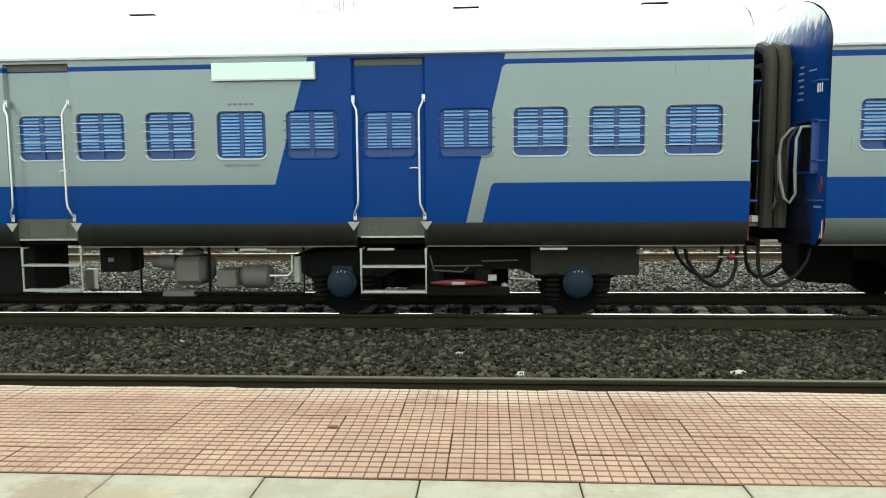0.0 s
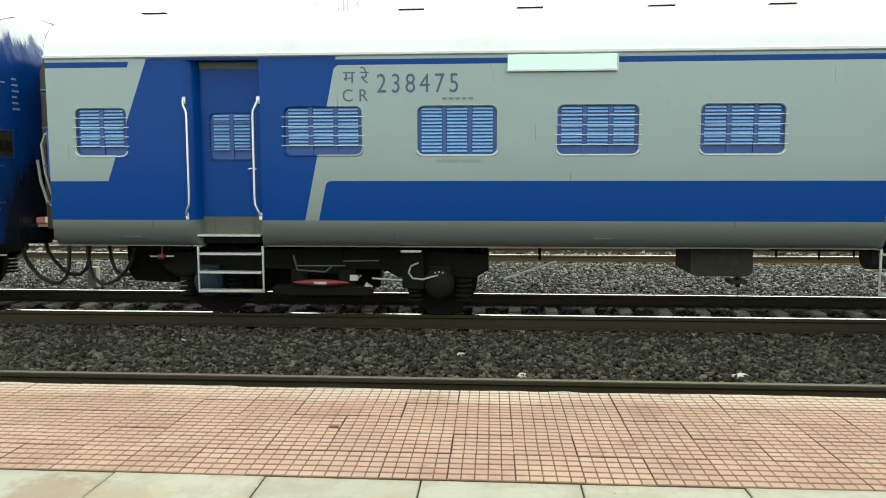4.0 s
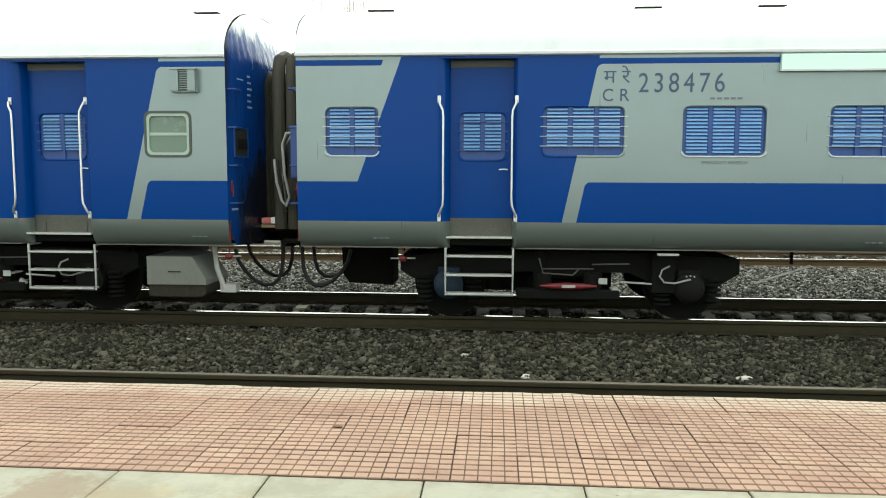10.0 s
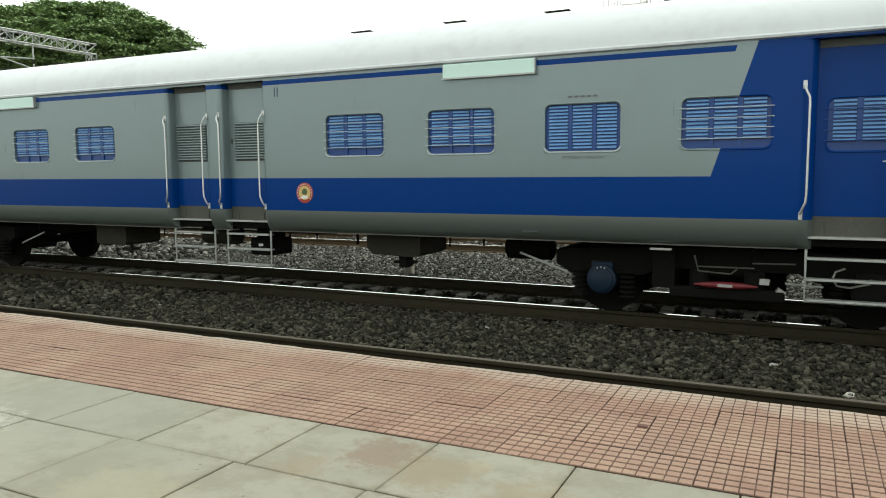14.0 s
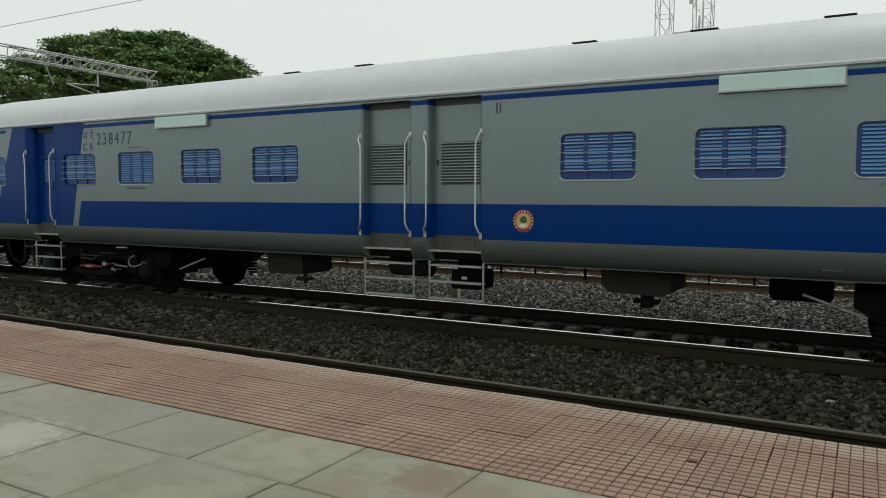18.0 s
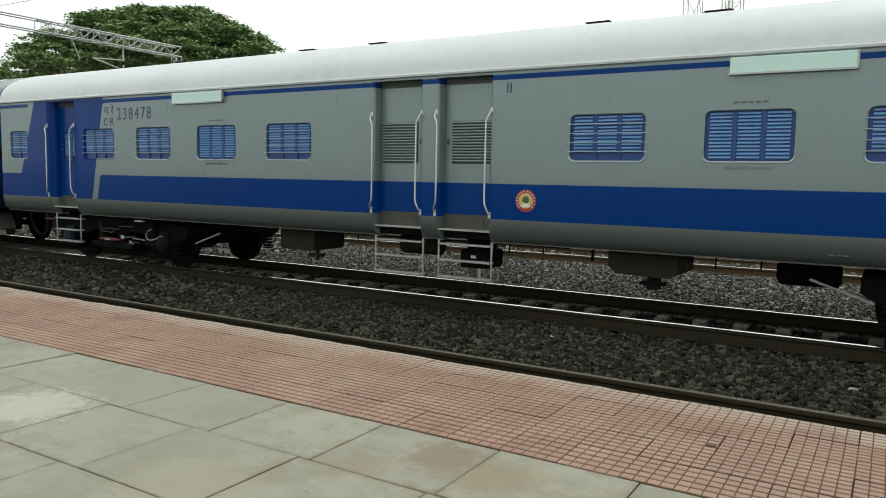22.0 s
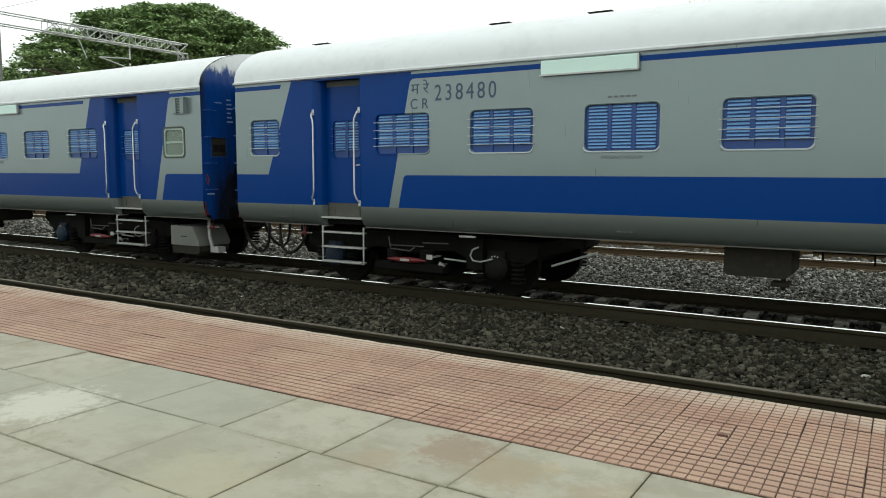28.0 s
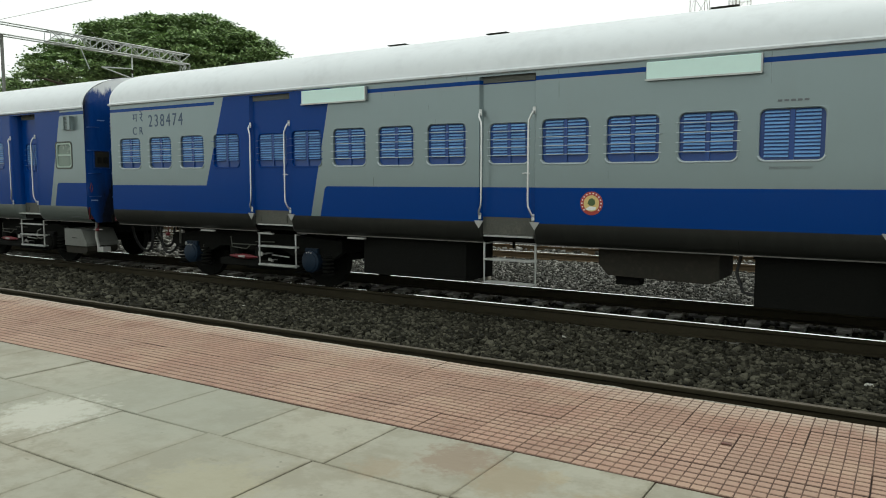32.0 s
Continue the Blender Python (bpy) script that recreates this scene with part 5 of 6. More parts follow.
        part("hose_bracket", Geo().box(xr + 0.05, xr + 0.12, -1.22, -1.19, 0.80, 0.86).box(xr + 0.16, xr + 0.20, -1.22, -1.19, 0.58, 0.64), M_BOXGREY, c)
    part("bogie_screen", Geo().box(8.2, 9.5, -1.22, -1.19, 0.55, 0.92), M_BOXBROWN, c)
    return c


COACHES = []
first_b = coach_b()
COACHES.append(coach_a())
COACHES.append(first_b)
for k in range(5):
    COACHES.append(coach_b((3, 6)) if k == 2 else copy_thing(first_b if k < 2 else COACHES[4], Matrix.Identity(4)))
COACHES.append(copy_thing(COACHES[0], Matrix.Identity(4)))
for k, (digits, dx, badge) in enumerate((("238475", 0.05, 1.476), ("238476", 0.015, 1.600), ("238477", -0.06, 1.500), ("238478", -0.01, 1.413), ("238479", 0.02, 1.535), ("238480", -0.04, 1.565))):
    lettering(digits, 0.31, M_INK, COACHES[1 + k], (-6.885 + dx, -SIDE - 0.002, 2.732), "dark blue painted coach number", 0.82, 1.32)
    lettering("CR", 0.20, M_INK, COACHES[1 + k], (-7.285 + dx, -SIDE - 0.002, 2.635), "", 0.95, 1.6)
    lettering("\u092e \u0930\u0947", 0.21, M_INK, COACHES[1 + k], (-7.27 + dx, -SIDE - 0.002, 2.84), "", 1.1)
    emblem(COACHES[1 + k], badge, 1.505)
lettering("238474", 0.31, M_INK, COACHES[7], (-9.68, -SIDE - 0.002, 2.73), "dark blue painted coach number", 0.80, 1.32)
lettering("CR", 0.20, M_INK, COACHES[7], (-10.14, -SIDE - 0.002, 2.60), "", 0.95, 1.6)
lettering("\u092e \u0930\u0947", 0.21, M_INK, COACHES[7], (-10.13, -SIDE - 0.002, 2.84), "", 1.1)

# ---- tracks ----
RAIL = [(-0.075, -0.172), (0.075, -0.172), (0.075, -0.160), (0.012, -0.142), (0.009, -0.055), (0.036, -0.036), (0.036, -0.008), (0.030, 0.0), (-0.030, 0.0), (-0.036, -0.008), (-0.036, -0.036), (-0.009, -0.055), (-0.012, -0.142), (-0.075, -0.160)]
RX0, RX1 = -260.0, 90.0
SLEEPER_STEP = 0.54


def sleeper_mesh():
    g = Geo()
    L = 1.375
    # tapered concrete sleeper, lower in the middle
    for y0, y1, h0, h1 in ((-L, -0.45, 0.0, 0.0), (-0.45, 0.45, -0.035, -0.035), (0.45, L, 0.0, 0.0)):
        g.add([(-0.13, y0, -0.25), (0.13, y0, -0.25), (0.085, y0, h0), (-0.085, y0, h0), (-0.13, y1, -0.25), (0.13, y1, -0.25), (0.085, y1, h1), (-0.085, y1, h1)],
              [(0, 1, 2, 3), (4, 7, 6, 5), (0, 4, 5, 1), (1, 5, 6, 2), (2, 6, 7, 3), (3, 7, 4, 0)])
    return g.mesh("sleeper", M_SLEEPER)


def track(name, y, top_mat, label, sleepers):
    tr = tagged(new(name), label, "railway track", kind="structure")
    tr.location = (0, y, RAIL_Z)
    for s in (-1, 1):
        body = [(s * 0.872 + a, b) for a, b in RAIL]
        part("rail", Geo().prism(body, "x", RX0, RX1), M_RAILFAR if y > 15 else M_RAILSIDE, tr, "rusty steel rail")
        part("rail_head", Geo().prism([(s * 0.872 - 0.031, -0.003), (s * 0.872 + 0.031, -0.003), (s * 0.872 + 0.027, 0.0025), (s * 0.872 - 0.027, 0.0025)], "x", RX0, RX1), top_mat, tr, "polished running surface")
    me = sleeper_mesh()
    clip = Geo().box(-0.05, 0.05, -0.10, -0.04, 0.0, 0.03).box(-0.05, 0.05, 0.04, 0.10, 0.0, 0.03).mesh("rail_clip", M_RAILSIDE)
    x0, x1, off = sleepers
    n = int((x1 - x0) / SLEEPER_STEP)
    for k in range(n):
        x = off + (math.ceil((x0 - off) / SLEEPER_STEP) + k) * SLEEPER_STEP
        sl = part("sleeper", me, M_SLEEPER, tr, at=(x + 0.012 * math.sin(k * 7.1), 0.02 * math.sin(k * 3.7), -0.176))
        if -14 < x < 6:
            for s in (-1, 1):
                part("rail_clip", clip, M_RAILSIDE, sl, at=(0, s * 0.872, 0))
    return tr


track("track_train", TRACK_Y, M_RAILTOP, "ballasted railway track with bright running rails", (-60, 16, -0.15))
track("track_platform", NEAR_Y, M_RAILDULL, "railway track with dull rails along the platform", (-18, 8, 0.1))
track("track_far", FAR_Y, M_RAILTOP, "third railway track with rusty rails", (-40, 16, 0.2))

# ---- ground ----
g = Geo()
ZB = RAIL_Z
prof = [(EDGE_Y + 0.35, ZB - 0.30), (NEAR_Y - 0.9, ZB - 0.17), (NEAR_Y + 0.80, ZB - 0.17), (NEAR_Y + 0.98, ZB - 0.11), (NEAR_Y + 1.6, ZB - 0.10), (TRACK_Y - 1.5, ZB - 0.17), (TRACK_Y - 1.0, ZB - 0.21), (TRACK_Y - 0.7, ZB - 0.25), (TRACK_Y + 0.7, ZB - 0.25), (TRACK_Y + 1.0, ZB - 0.21),
        (TRACK_Y + 1.5, ZB - 0.18), (13.5, ZB - 0.17), (FAR_Y - 1.5, ZB - 0.17), (FAR_Y - 1.0, ZB - 0.20), (FAR_Y, ZB - 0.2), (FAR_Y + 1.4, ZB - 0.16), (20.5, ZB - 0.30), (23.4, ZB - 0.34)]
g.v = [(x, y, z) for x in (-260, -60, -20, -5, 10, 90) for y, z in prof]
m_ = len(prof)
g.f = [(a * m_ + i, a * m_ + i + 1, (a + 1) * m_ + i + 1, (a + 1) * m_ + i) for a in range(5) for i in range(m_ - 1)]
solid("ballast_bed", g, surface("ballast_bed_grit", (0.010, 0.0095, 0.008), 0.95, 0.0, 4.0, 0.5, 0.6, 30), "dark gritty bed under the track ballast", "ballast", kind="structure")
solid("ground", Geo().add([(-2500, -2500, -1.6), (2500, -2500, -1.6), (2500, 2500, -1.6), (-2500, 2500, -1.6)], [(0, 1, 2, 3)]), M_SOIL, "brown earth that reaches the horizon", "ground", kind="structure")


def height_at(y):
    ys, zs = [p[0] for p in prof], [p[1] for p in prof]
    return np.interp(y, ys, zs)


def stones(name, x0, x1, y0, y1, density, size, mat, label, seed, lift=0.0):
    """A layer of broken stones, each a small lumpy solid, in one mesh."""
    rng = np.random.default_rng(seed)
    base = np.array([(x, y, z) for x in (-1, 1) for y in (-1, 1) for z in (-1, 1)]) * 0.62
    faces = np.array([(0, 1, 3), (0, 3, 2), (4, 6, 7), (4, 7, 5), (0, 4, 5), (0, 5, 1), (2, 3, 7), (2, 7, 6), (0, 2, 6), (0, 6, 4), (1, 5, 7), (1, 7, 3)])
    n = int((x1 - x0) * (y1 - y0) * density)
    xs, ys = rng.uniform(x0, x1, n), rng.uniform(y0, y1, n)
    v = base[None] + rng.normal(0, 0.25, (n, 8, 3))
    v = v * (size * rng.lognormal(0, 0.20, (n, 1, 1))) * np.stack([rng.uniform(0.85, 1.35, n), rng.uniform(0.7, 1.1, n), rng.uniform(0.5, 0.9, n)], -1)[:, None]
    a, b = rng.uniform(0, 6.283, n), rng.normal(0, 0.7, n)
    ca, sa, cb, sb = np.cos(a), np.sin(a), np.cos(b), np.sin(b)
    x, y, z = v[..., 0], v[..., 1], v[..., 2]
    y, z = y * cb[:, None] - z * sb[:, None], y * sb[:, None] + z * cb[:, None]
    x, y = x * ca[:, None] - y * sa[:, None], x * sa[:, None] + y * ca[:, None]
    zz = height_at(ys) + rng.uniform(-1.1, 1.1, n) * size + lift
    v = np.stack([x + xs[:, None], y + ys[:, None], z + zz[:, None]], -1).reshape(-1, 3)
    f = (faces[None] + (np.arange(n) * 8)[:, None, None]).reshape(-1)
    me = bpy.data.meshes.new(name)
    me.vertices.add(len(v))
    me.vertices.foreach_set("co", v.ravel())
    me.loops.add(len(f))
    me.loops.foreach_set("vertex_index", f.astype(np.int32))
    me.polygons.add(len(f) // 3)
    me.polygons.foreach_set("loop_start", np.arange(0, len(f), 3, dtype=np.int32))
    me.materials.append(mat)
    me.update(calc_edges=True)
    return tagged(new(name, me), label, "ballast", kind="stuff")


KY, NY, FYR = NEAR_Y + 0.872, TRACK_Y - 0.872, TRACK_Y + 0.872
stones("ballast_stones", -9, 5.5, KY + 0.04, NY - 0.09, 1050, 0.0295, M_STONE, "dark broken stone ballast between the tracks", 1)
stones("ballast_stones", -34, -9, KY + 0.04, NY - 0.09, 340, 0.048, M_STONE, "dark broken stone ballast between the tracks", 2)
stones("ballast_stones", -16, 7, NY + 0.1, FYR - 0.1, 200, 0.034, M_STONE, "dark ballast between the rails", 3)
stones("ballast_stones", -13, 9, FYR + 0.08, FAR_Y - 0.97, 560, 0.028, M_STONEFAR, "paler broken stone ballast beyond the train", 4)
stones("ballast_stones", -40, -13, FYR + 0.08, FAR_Y - 0.95, 130, 0.062, M_STONEFAR, "paler broken stone ballast beyond the train", 5)
stones("ballast_stones", -25, 16, FAR_Y - 0.8, 20.4, 90, 0.062, M_STONEFAR, "paler ballast of the third track", 6)


def litter(x, y, s, seed, label, mat):
    rng = random.Random(seed)
    bm = bmesh.new()
    bmesh.ops.create_icosphere(bm, subdivisions=2, radius=1)
    for v in bm.verts:
        k = 1 + rng.uniform(-0.22, 0.22)
        v.co = Vector((v.co.x * s * k * 1.2, v.co.y * s * k, v.co.z * s * 0.55 * k))
    me = bpy.data.meshes.new("pale_stone")
    bm.to_mesh(me)
    bm.free()
    me.materials.append(mat)
    ob = new("pale_stone", me)
    ob.location = (x, y, float(height_at(y)) + s * 0.35)
    return tagged(ob, label, "stone", group="pale stones on the ballast")


M_PALE = surface("pale_stone", (0.42, 0.41, 0.37), 0.85, 0.0, 20.0, 0.3, 0.3, 60)
for i, (x, y, s) in enumerate([(2.35, 6.94, 0.062), (0.35, 6.85, 0.05), (-0.27, 7.78, 0.035), (-0.6, 7.21, 0.035), (-3.55, 8.35, 0.045), (-15.48, 8.48, 0.06), (-15.15, 8.01, 0.05), (-11.82, 7.4, 0.04), (-7.99, 6.91, 0.035), (-8.4, 7.76, 0.04), (-10.79, 7.18, 0.04)]):
    litter(x, y, s, i, "pale stone lying on the dark ballast", M_PALE)

# a short concrete marker post beyond the train's track
post = solid("marker_post", Geo().bbox(-0.085, 0.085, -0.07, 0.07, -0.15, 0.33, 0.012), M_CONCRETE, "short weathered concrete marker post in the ballast", "post", at=(-6.95, 12.62, RAIL_Z - 0.14))

# ---- platform ----
PX0, PX1 = -70.0, 14.0
solid("platform_base", Geo().prism([(-9, -1.6), (EDGE_Y - 0.03, -1.6), (EDGE_Y - 0.03, -0.03), (TILE_Y, -0.03), (-9, -0.03)], "x", PX0, PX1), M_JOINT, "concrete core of the station platform", "platform", kind="structure")
pave = tagged(new("pavement_tiles"), "faded red chequered cement tiles along the platform edge", "paving", kind="structure")
TS = 0.2565
NSQ = 5


def tile_mesh(depth):
    """A cement tile with five by five raised squares."""
    g = Geo()
    hx, hy = TS / 2 - 0.0006, depth / 2 - 0.0014
    g.box(-hx, hx, -hy, hy, -0.02, -0.0026)
    cx, cy = 2 * hx / NSQ, 2 * hy / NSQ
    for i in range(NSQ):
        for j in range(NSQ):
            x0, y0 = -hx + i * cx + 0.0021, -hy + j * cy + 0.0066
            x1, y1 = x0 + cx - 0.0042, y0 + cy - 0.0132
            b = 0.0012
            g.add([(x0, y0, -0.0026), (x1, y0, -0.0026), (x1, y1, -0.0026), (x0, y1, -0.0026), (x0 + b, y0 + b, 0), (x1 - b, y0 + b, 0), (x1 - b, y1 - b, 0), (x0 + b, y1 - b, 0)],
                  [(4, 5, 6, 7), (0, 1, 5, 4), (1, 2, 6, 5), (2, 3, 7, 6), (3, 0, 4, 7)])
    me = g.mesh("tile", M_TILE)
    me.materials.append(M_GROUT)
    for p in me.polygons[:6]:
        p.material_index = 1
    return me


rng = random.Random(4)
row_edges = [EDGE_Y, 3.62, 3.41, 3.185, 2.955, TILE_Y]
rest = []
for r, (ya, yb) in enumerate(zip(row_edges, row_edges[1:])):
    y = (ya + yb) / 2
    tile = tile_mesh(ya - yb)
    for k in range(int(PX0 / TS), int(PX1 / TS)):
        x = 0.15 + TS * (k + 0.5)
        if -11.6 < x < 3.4:
            t = part("tile", tile, M_TILE, pave, at=(x + rng.uniform(-0.002, 0.002), y + rng.uniform(-0.002, 0.002), rng.uniform(-0.0012, 0.0008)))
            t.rotation_euler = (rng.uniform(-0.003, 0.003), rng.uniform(-0.003, 0.003), rng.choice((0, 0, math.pi)))
        else:
            rest.append((x, y, (ya - yb) / 2))
g = Geo()
for x, y, hd in rest:
    g.box(x - TS / 2 + 0.0015, x + TS / 2 - 0.0015, y - hd + 0.0015, y + hd - 0.0015, -0.02, -0.001)
me = g.mesh("tile_field", M_TILE)
ob = part("tile_field", me, M_TILE, pave)
ob["kind"] = "stuff"
# worn cement lip along the edge
lip = Geo()
rl = random.Random(8)
pts = [(-70 + i * 0.12, rl.uniform(-0.016, 0.014)) for i in range(701)]
for (xa, da), (xb, db) in zip(pts, pts[1:]):
    lip.add([(xa, EDGE_Y - 0.001, -0.16), (xb, EDGE_Y - 0.001, -0.16), (xb, EDGE_Y - 0.001, -0.002), (xa, EDGE_Y - 0.001, -0.002), (xa, EDGE_Y + 0.022 + da, -0.16), (xb, EDGE_Y + 0.022 + db, -0.16), (xb, EDGE_Y + 0.022 + db, -0.006), (xa, EDGE_Y + 0.022 + da, -0.006)],
            [(4, 5, 6, 7), (3, 2, 6, 7), (0, 4, 7, 3), (1, 2, 6, 5)])
solid("platform_coping", lip, M_CONCRETE, "chipped cement lip of the platform edge", "coping", kind="structure")
wall_ = solid("platform_wall", Geo().box(PX0, PX1, EDGE_Y - 0.028, EDGE_Y - 0.002, -1.5, -0.17), M_CONCRETE, "stained platform wall above the track", "platform wall", kind="structure")

slabs = tagged(new("pavement_slabs"), "pale greenish stone paving slabs of the platform", "paving", kind="structure")
slab_rows = [TILE_Y, 2.17, 1.615, 1.07, 0.52, -0.03, -0.58, -1.13]


def slab_mesh(w, d):
    g = Geo()
    g.add([(-w, -d, -0.028), (w, -d, -0.028), (w, d, -0.028), (-w, d, -0.028), (-w, -d, -0.003), (w, -d, -0.003), (w, d, -0.003), (-w, d, -0.003), (-w + 0.004, -d + 0.004, 0), (w - 0.004, -d + 0.004, 0), (w - 0.004, d - 0.004, 0), (-w + 0.004, d - 0.004, 0)],
          [(8, 9, 10, 11), (4, 5, 9, 8), (5, 6, 10, 9), (6, 7, 11, 10), (7, 4, 8, 11), (0, 1, 5, 4), (1, 2, 6, 5), (2, 3, 7, 6), (3, 0, 4, 7)])
    return g.mesh("slab", M_SLAB)


floor_rest = Geo().box(PX0, PX1, -9, slab_rows[-1] - 0.003, -0.025, -0.004)
for r, (ya, yb) in enumerate(zip(slab_rows, slab_rows[1:])):
    sx, s0 = ((0.588, -0.202), (0.612, -0.185), (0.606, -0.32), (0.612, -0.20))[min(r, 3)]
    me = slab_mesh(sx / 2 - 0.0028, (ya - yb) / 2 - 0.0028)
    floor_rest.box(PX0, s0 - 24 * sx - 0.004, yb, ya - 0.004, -0.025, -0.004).box(s0 + 8 * sx + 0.004, PX1, yb, ya - 0.004, -0.025, -0.004)
    for k in range(-24, 8):
        x = s0 + sx * (k + 0.5)
        s = part("slab", me, M_SLAB, slabs, at=(x, (ya + yb) / 2, rng.uniform(-0.003, 0.002) - 0.002))
        s.rotation_euler = (rng.uniform(-0.003, 0.003), rng.uniform(-0.003, 0.003), rng.uniform(-0.004, 0.004))
solid("platform_floor", floor_rest, M_SLAB, "pale stone platform floor", "platform", kind="structure")

# ---- beyond: far platform, portal, masts, tree ----
fp = tagged(new("far_platform"), "far station platform with a red and white painted edge", "platform", kind="structure")
part("platform_body", Geo().box(-120, 60, 24.0, 40, -1.6, -0.02), M_CONCRETE, fp)
for k in range(-60, 24):
    part("painted_block", Geo().box(k * 1.0 + 0.005, k * 1.0 + 0.995, 23.985, 24.3, -0.28, -0.0), M_RED if k % 2 else M_WHITE, fp)

# unseen low wall, added to close the place and set the coaches' reflected horizon
solid("wall_station", Geo().box(-60, 14, -8.6, -8.35, -0.1, 1.15).box(-60, 14, -8.66, -8.29, 1.15, 1.22), surface("cream_plaster", (0.42, 0.39, 0.31), 0.9, 0.0, 0.8, 0.35, 0.2, 20), "unseen low cream plastered wall added behind the platform", "wall", kind="structure")
solid("tobacco_wrapper", Geo().bbox(-0.024, 0.020, -0.009, 0.010, 0.0, 0.006, 0.002), surface("wrapper_brown", (0.13, 0.055, 0.04), 0.6, 0.0, 60.0, 0.5, 0.3, 90), "small crumpled dark wrapper on the red tiles", "litter", at=(-0.645, 3.24, 0.0))


def lattice(g, p0, p1, w, h, n, r):
    """A box girder between two points: four chords and zigzag bracing."""
    p0, p1 = Vector(p0), Vector(p1)
    d = (p1 - p0).normalized()
    u = Vector((0, 0, 1)) if abs(d.z) < 0.9 else Vector((1, 0, 0))
    s = d.cross(u).normalized()
    u = s.cross(d)
    c = [(s * a * w / 2 + u * b * h / 2) for a, b in ((-1, -1), (1, -1), (1, 1), (-1, 1))]
    for q in c:
        g.tube([p0 + q, p1 + q], r, 4)
    for i in range(n):
        a, b = p0.lerp(p1, i / n), p0.lerp(p1, (i + 1) / n)
        for k in range(4):
            q0, q1 = c[k], c[(k + 1) % 4]
            g.tube([a + (q0 if i % 2 else q1), b + (q1 if i % 2 else q0)], r * 0.7, 4)
            g.tube([a + q0, a + q1], r * 0.6, 4)


po = thing("catenary_portal", "galvanised lattice portal that spans the tracks", "catenary portal", at=(0, 0, 0))
gx = -34.6
g = Geo()
lattice(g, (gx, 20.35, 7.82), (gx, 28.3, 7.82), 0.5, 0.52, 12, 0.035)
part("boom", g, M_GALV, po)
g = Geo()
for dz in (-0.26, 0.26):
    for dx in (-0.25, 0.25):
        g.tube([(gx + dx, 6.0, 7.82 + dz), (gx + dx, 20.35, 7.82 + dz)], 0.035, 4)
part("boom_tail", g, M_GALV, po)
g = Geo()
lattice(g, (gx, 28.15, -1.6), (gx, 28.15, 7.6), 0.35, 0.4, 14, 0.03)
part("portal_leg", g, M_GALV, po)
part("portal_leg", Geo().box(gx - 0.055, gx + 0.055, 18.19, 18.29, -1.6, 7.6), M_BOXMID, po)
part("cantilever", Geo().tube([(gx, 24.8, 7.56), (gx, 24.8, 6.3)], 0.04, 6).tube([(gx, 24.8, 6.9), (gx + 0.1, 23.0, 6.75)], 0.03, 6).tube([(gx, 24.8, 6.4), (gx + 0.1, 23.0, 6.75)], 0.03, 6).tube([(gx, 22.0, 7.5), (gx, 22.4, 6.6)], 0.03, 6), M_GALV, po)
part("insulator", Geo().lathe([(0, 0.04), (0.03, 0.09), (0.06, 0.04), (0.09, 0.09), (0.12, 0.04), (0.15, 0.09), (0.18, 0.04)], (gx, 24.8, 6.65), "z", 10), M_RAILSIDE, po)
part("insulator", Geo().lathe([(0, 0.05), (0.05, 0.11), (0.10, 0.05), (0.15, 0.11), (0.2, 0.05), (0.25, 0.11), (0.3, 0.05)], (gx, 18.0, 7.2), "z", 10).tube([(gx, 18.0, 7.2), (gx, 16.8, 7.1)], 0.05, 6), M_RAILSIDE, po)
solid("contact_wire", Geo().tube([(-120, TRACK_Y + 0.1, 5.10), (-60, TRACK_Y - 0.1, 5.12), (0, TRACK_Y, 5.13), (60, TRACK_Y, 5.13)], 0.008, 5), M_TOWER, "thin overhead contact wire above the train's track", "overhead wire")

mast = thing("telecom_mast", "tall lattice telecom mast against the white sky", "lattice mast")
g = Geo()
lattice(g, (-19.1, 100, -1.6), (-19.1, 100, 44), 2.2, 2.2, 20, 0.055)
part("mast_frame", g, M_TOWER, mast)
part("ladder_cable", Geo().tube([(-19.0, 99.2, -1.6), (-19.0, 99.2, 44)], 0.10, 6), M_TOWER, mast)
part("antenna", Geo().box(-20.6, -20.2, 98.6, 98.8, 26, 28).box(-18.0, -17.6, 98.6, 98.8, 27, 29), M_TOWER, mast)
mast2 = thing("signal_mast", "slim lattice mast with cross braces", "lattice mast")
g = Geo()
lattice(g, (-12.0, 50, -1.6), (-12.0, 50, 17.5), 1.25, 0.9, 13, 0.03)
part("mast_frame", g, M_TOWER, mast2)
part("bracket", Geo().box(-11.4, -9.8, 49.9, 50.1, 11.9, 12.0).box(-9.85, -9.75, 49.9, 50.1, 11.9, 12.9), M_TOWER, mast2)


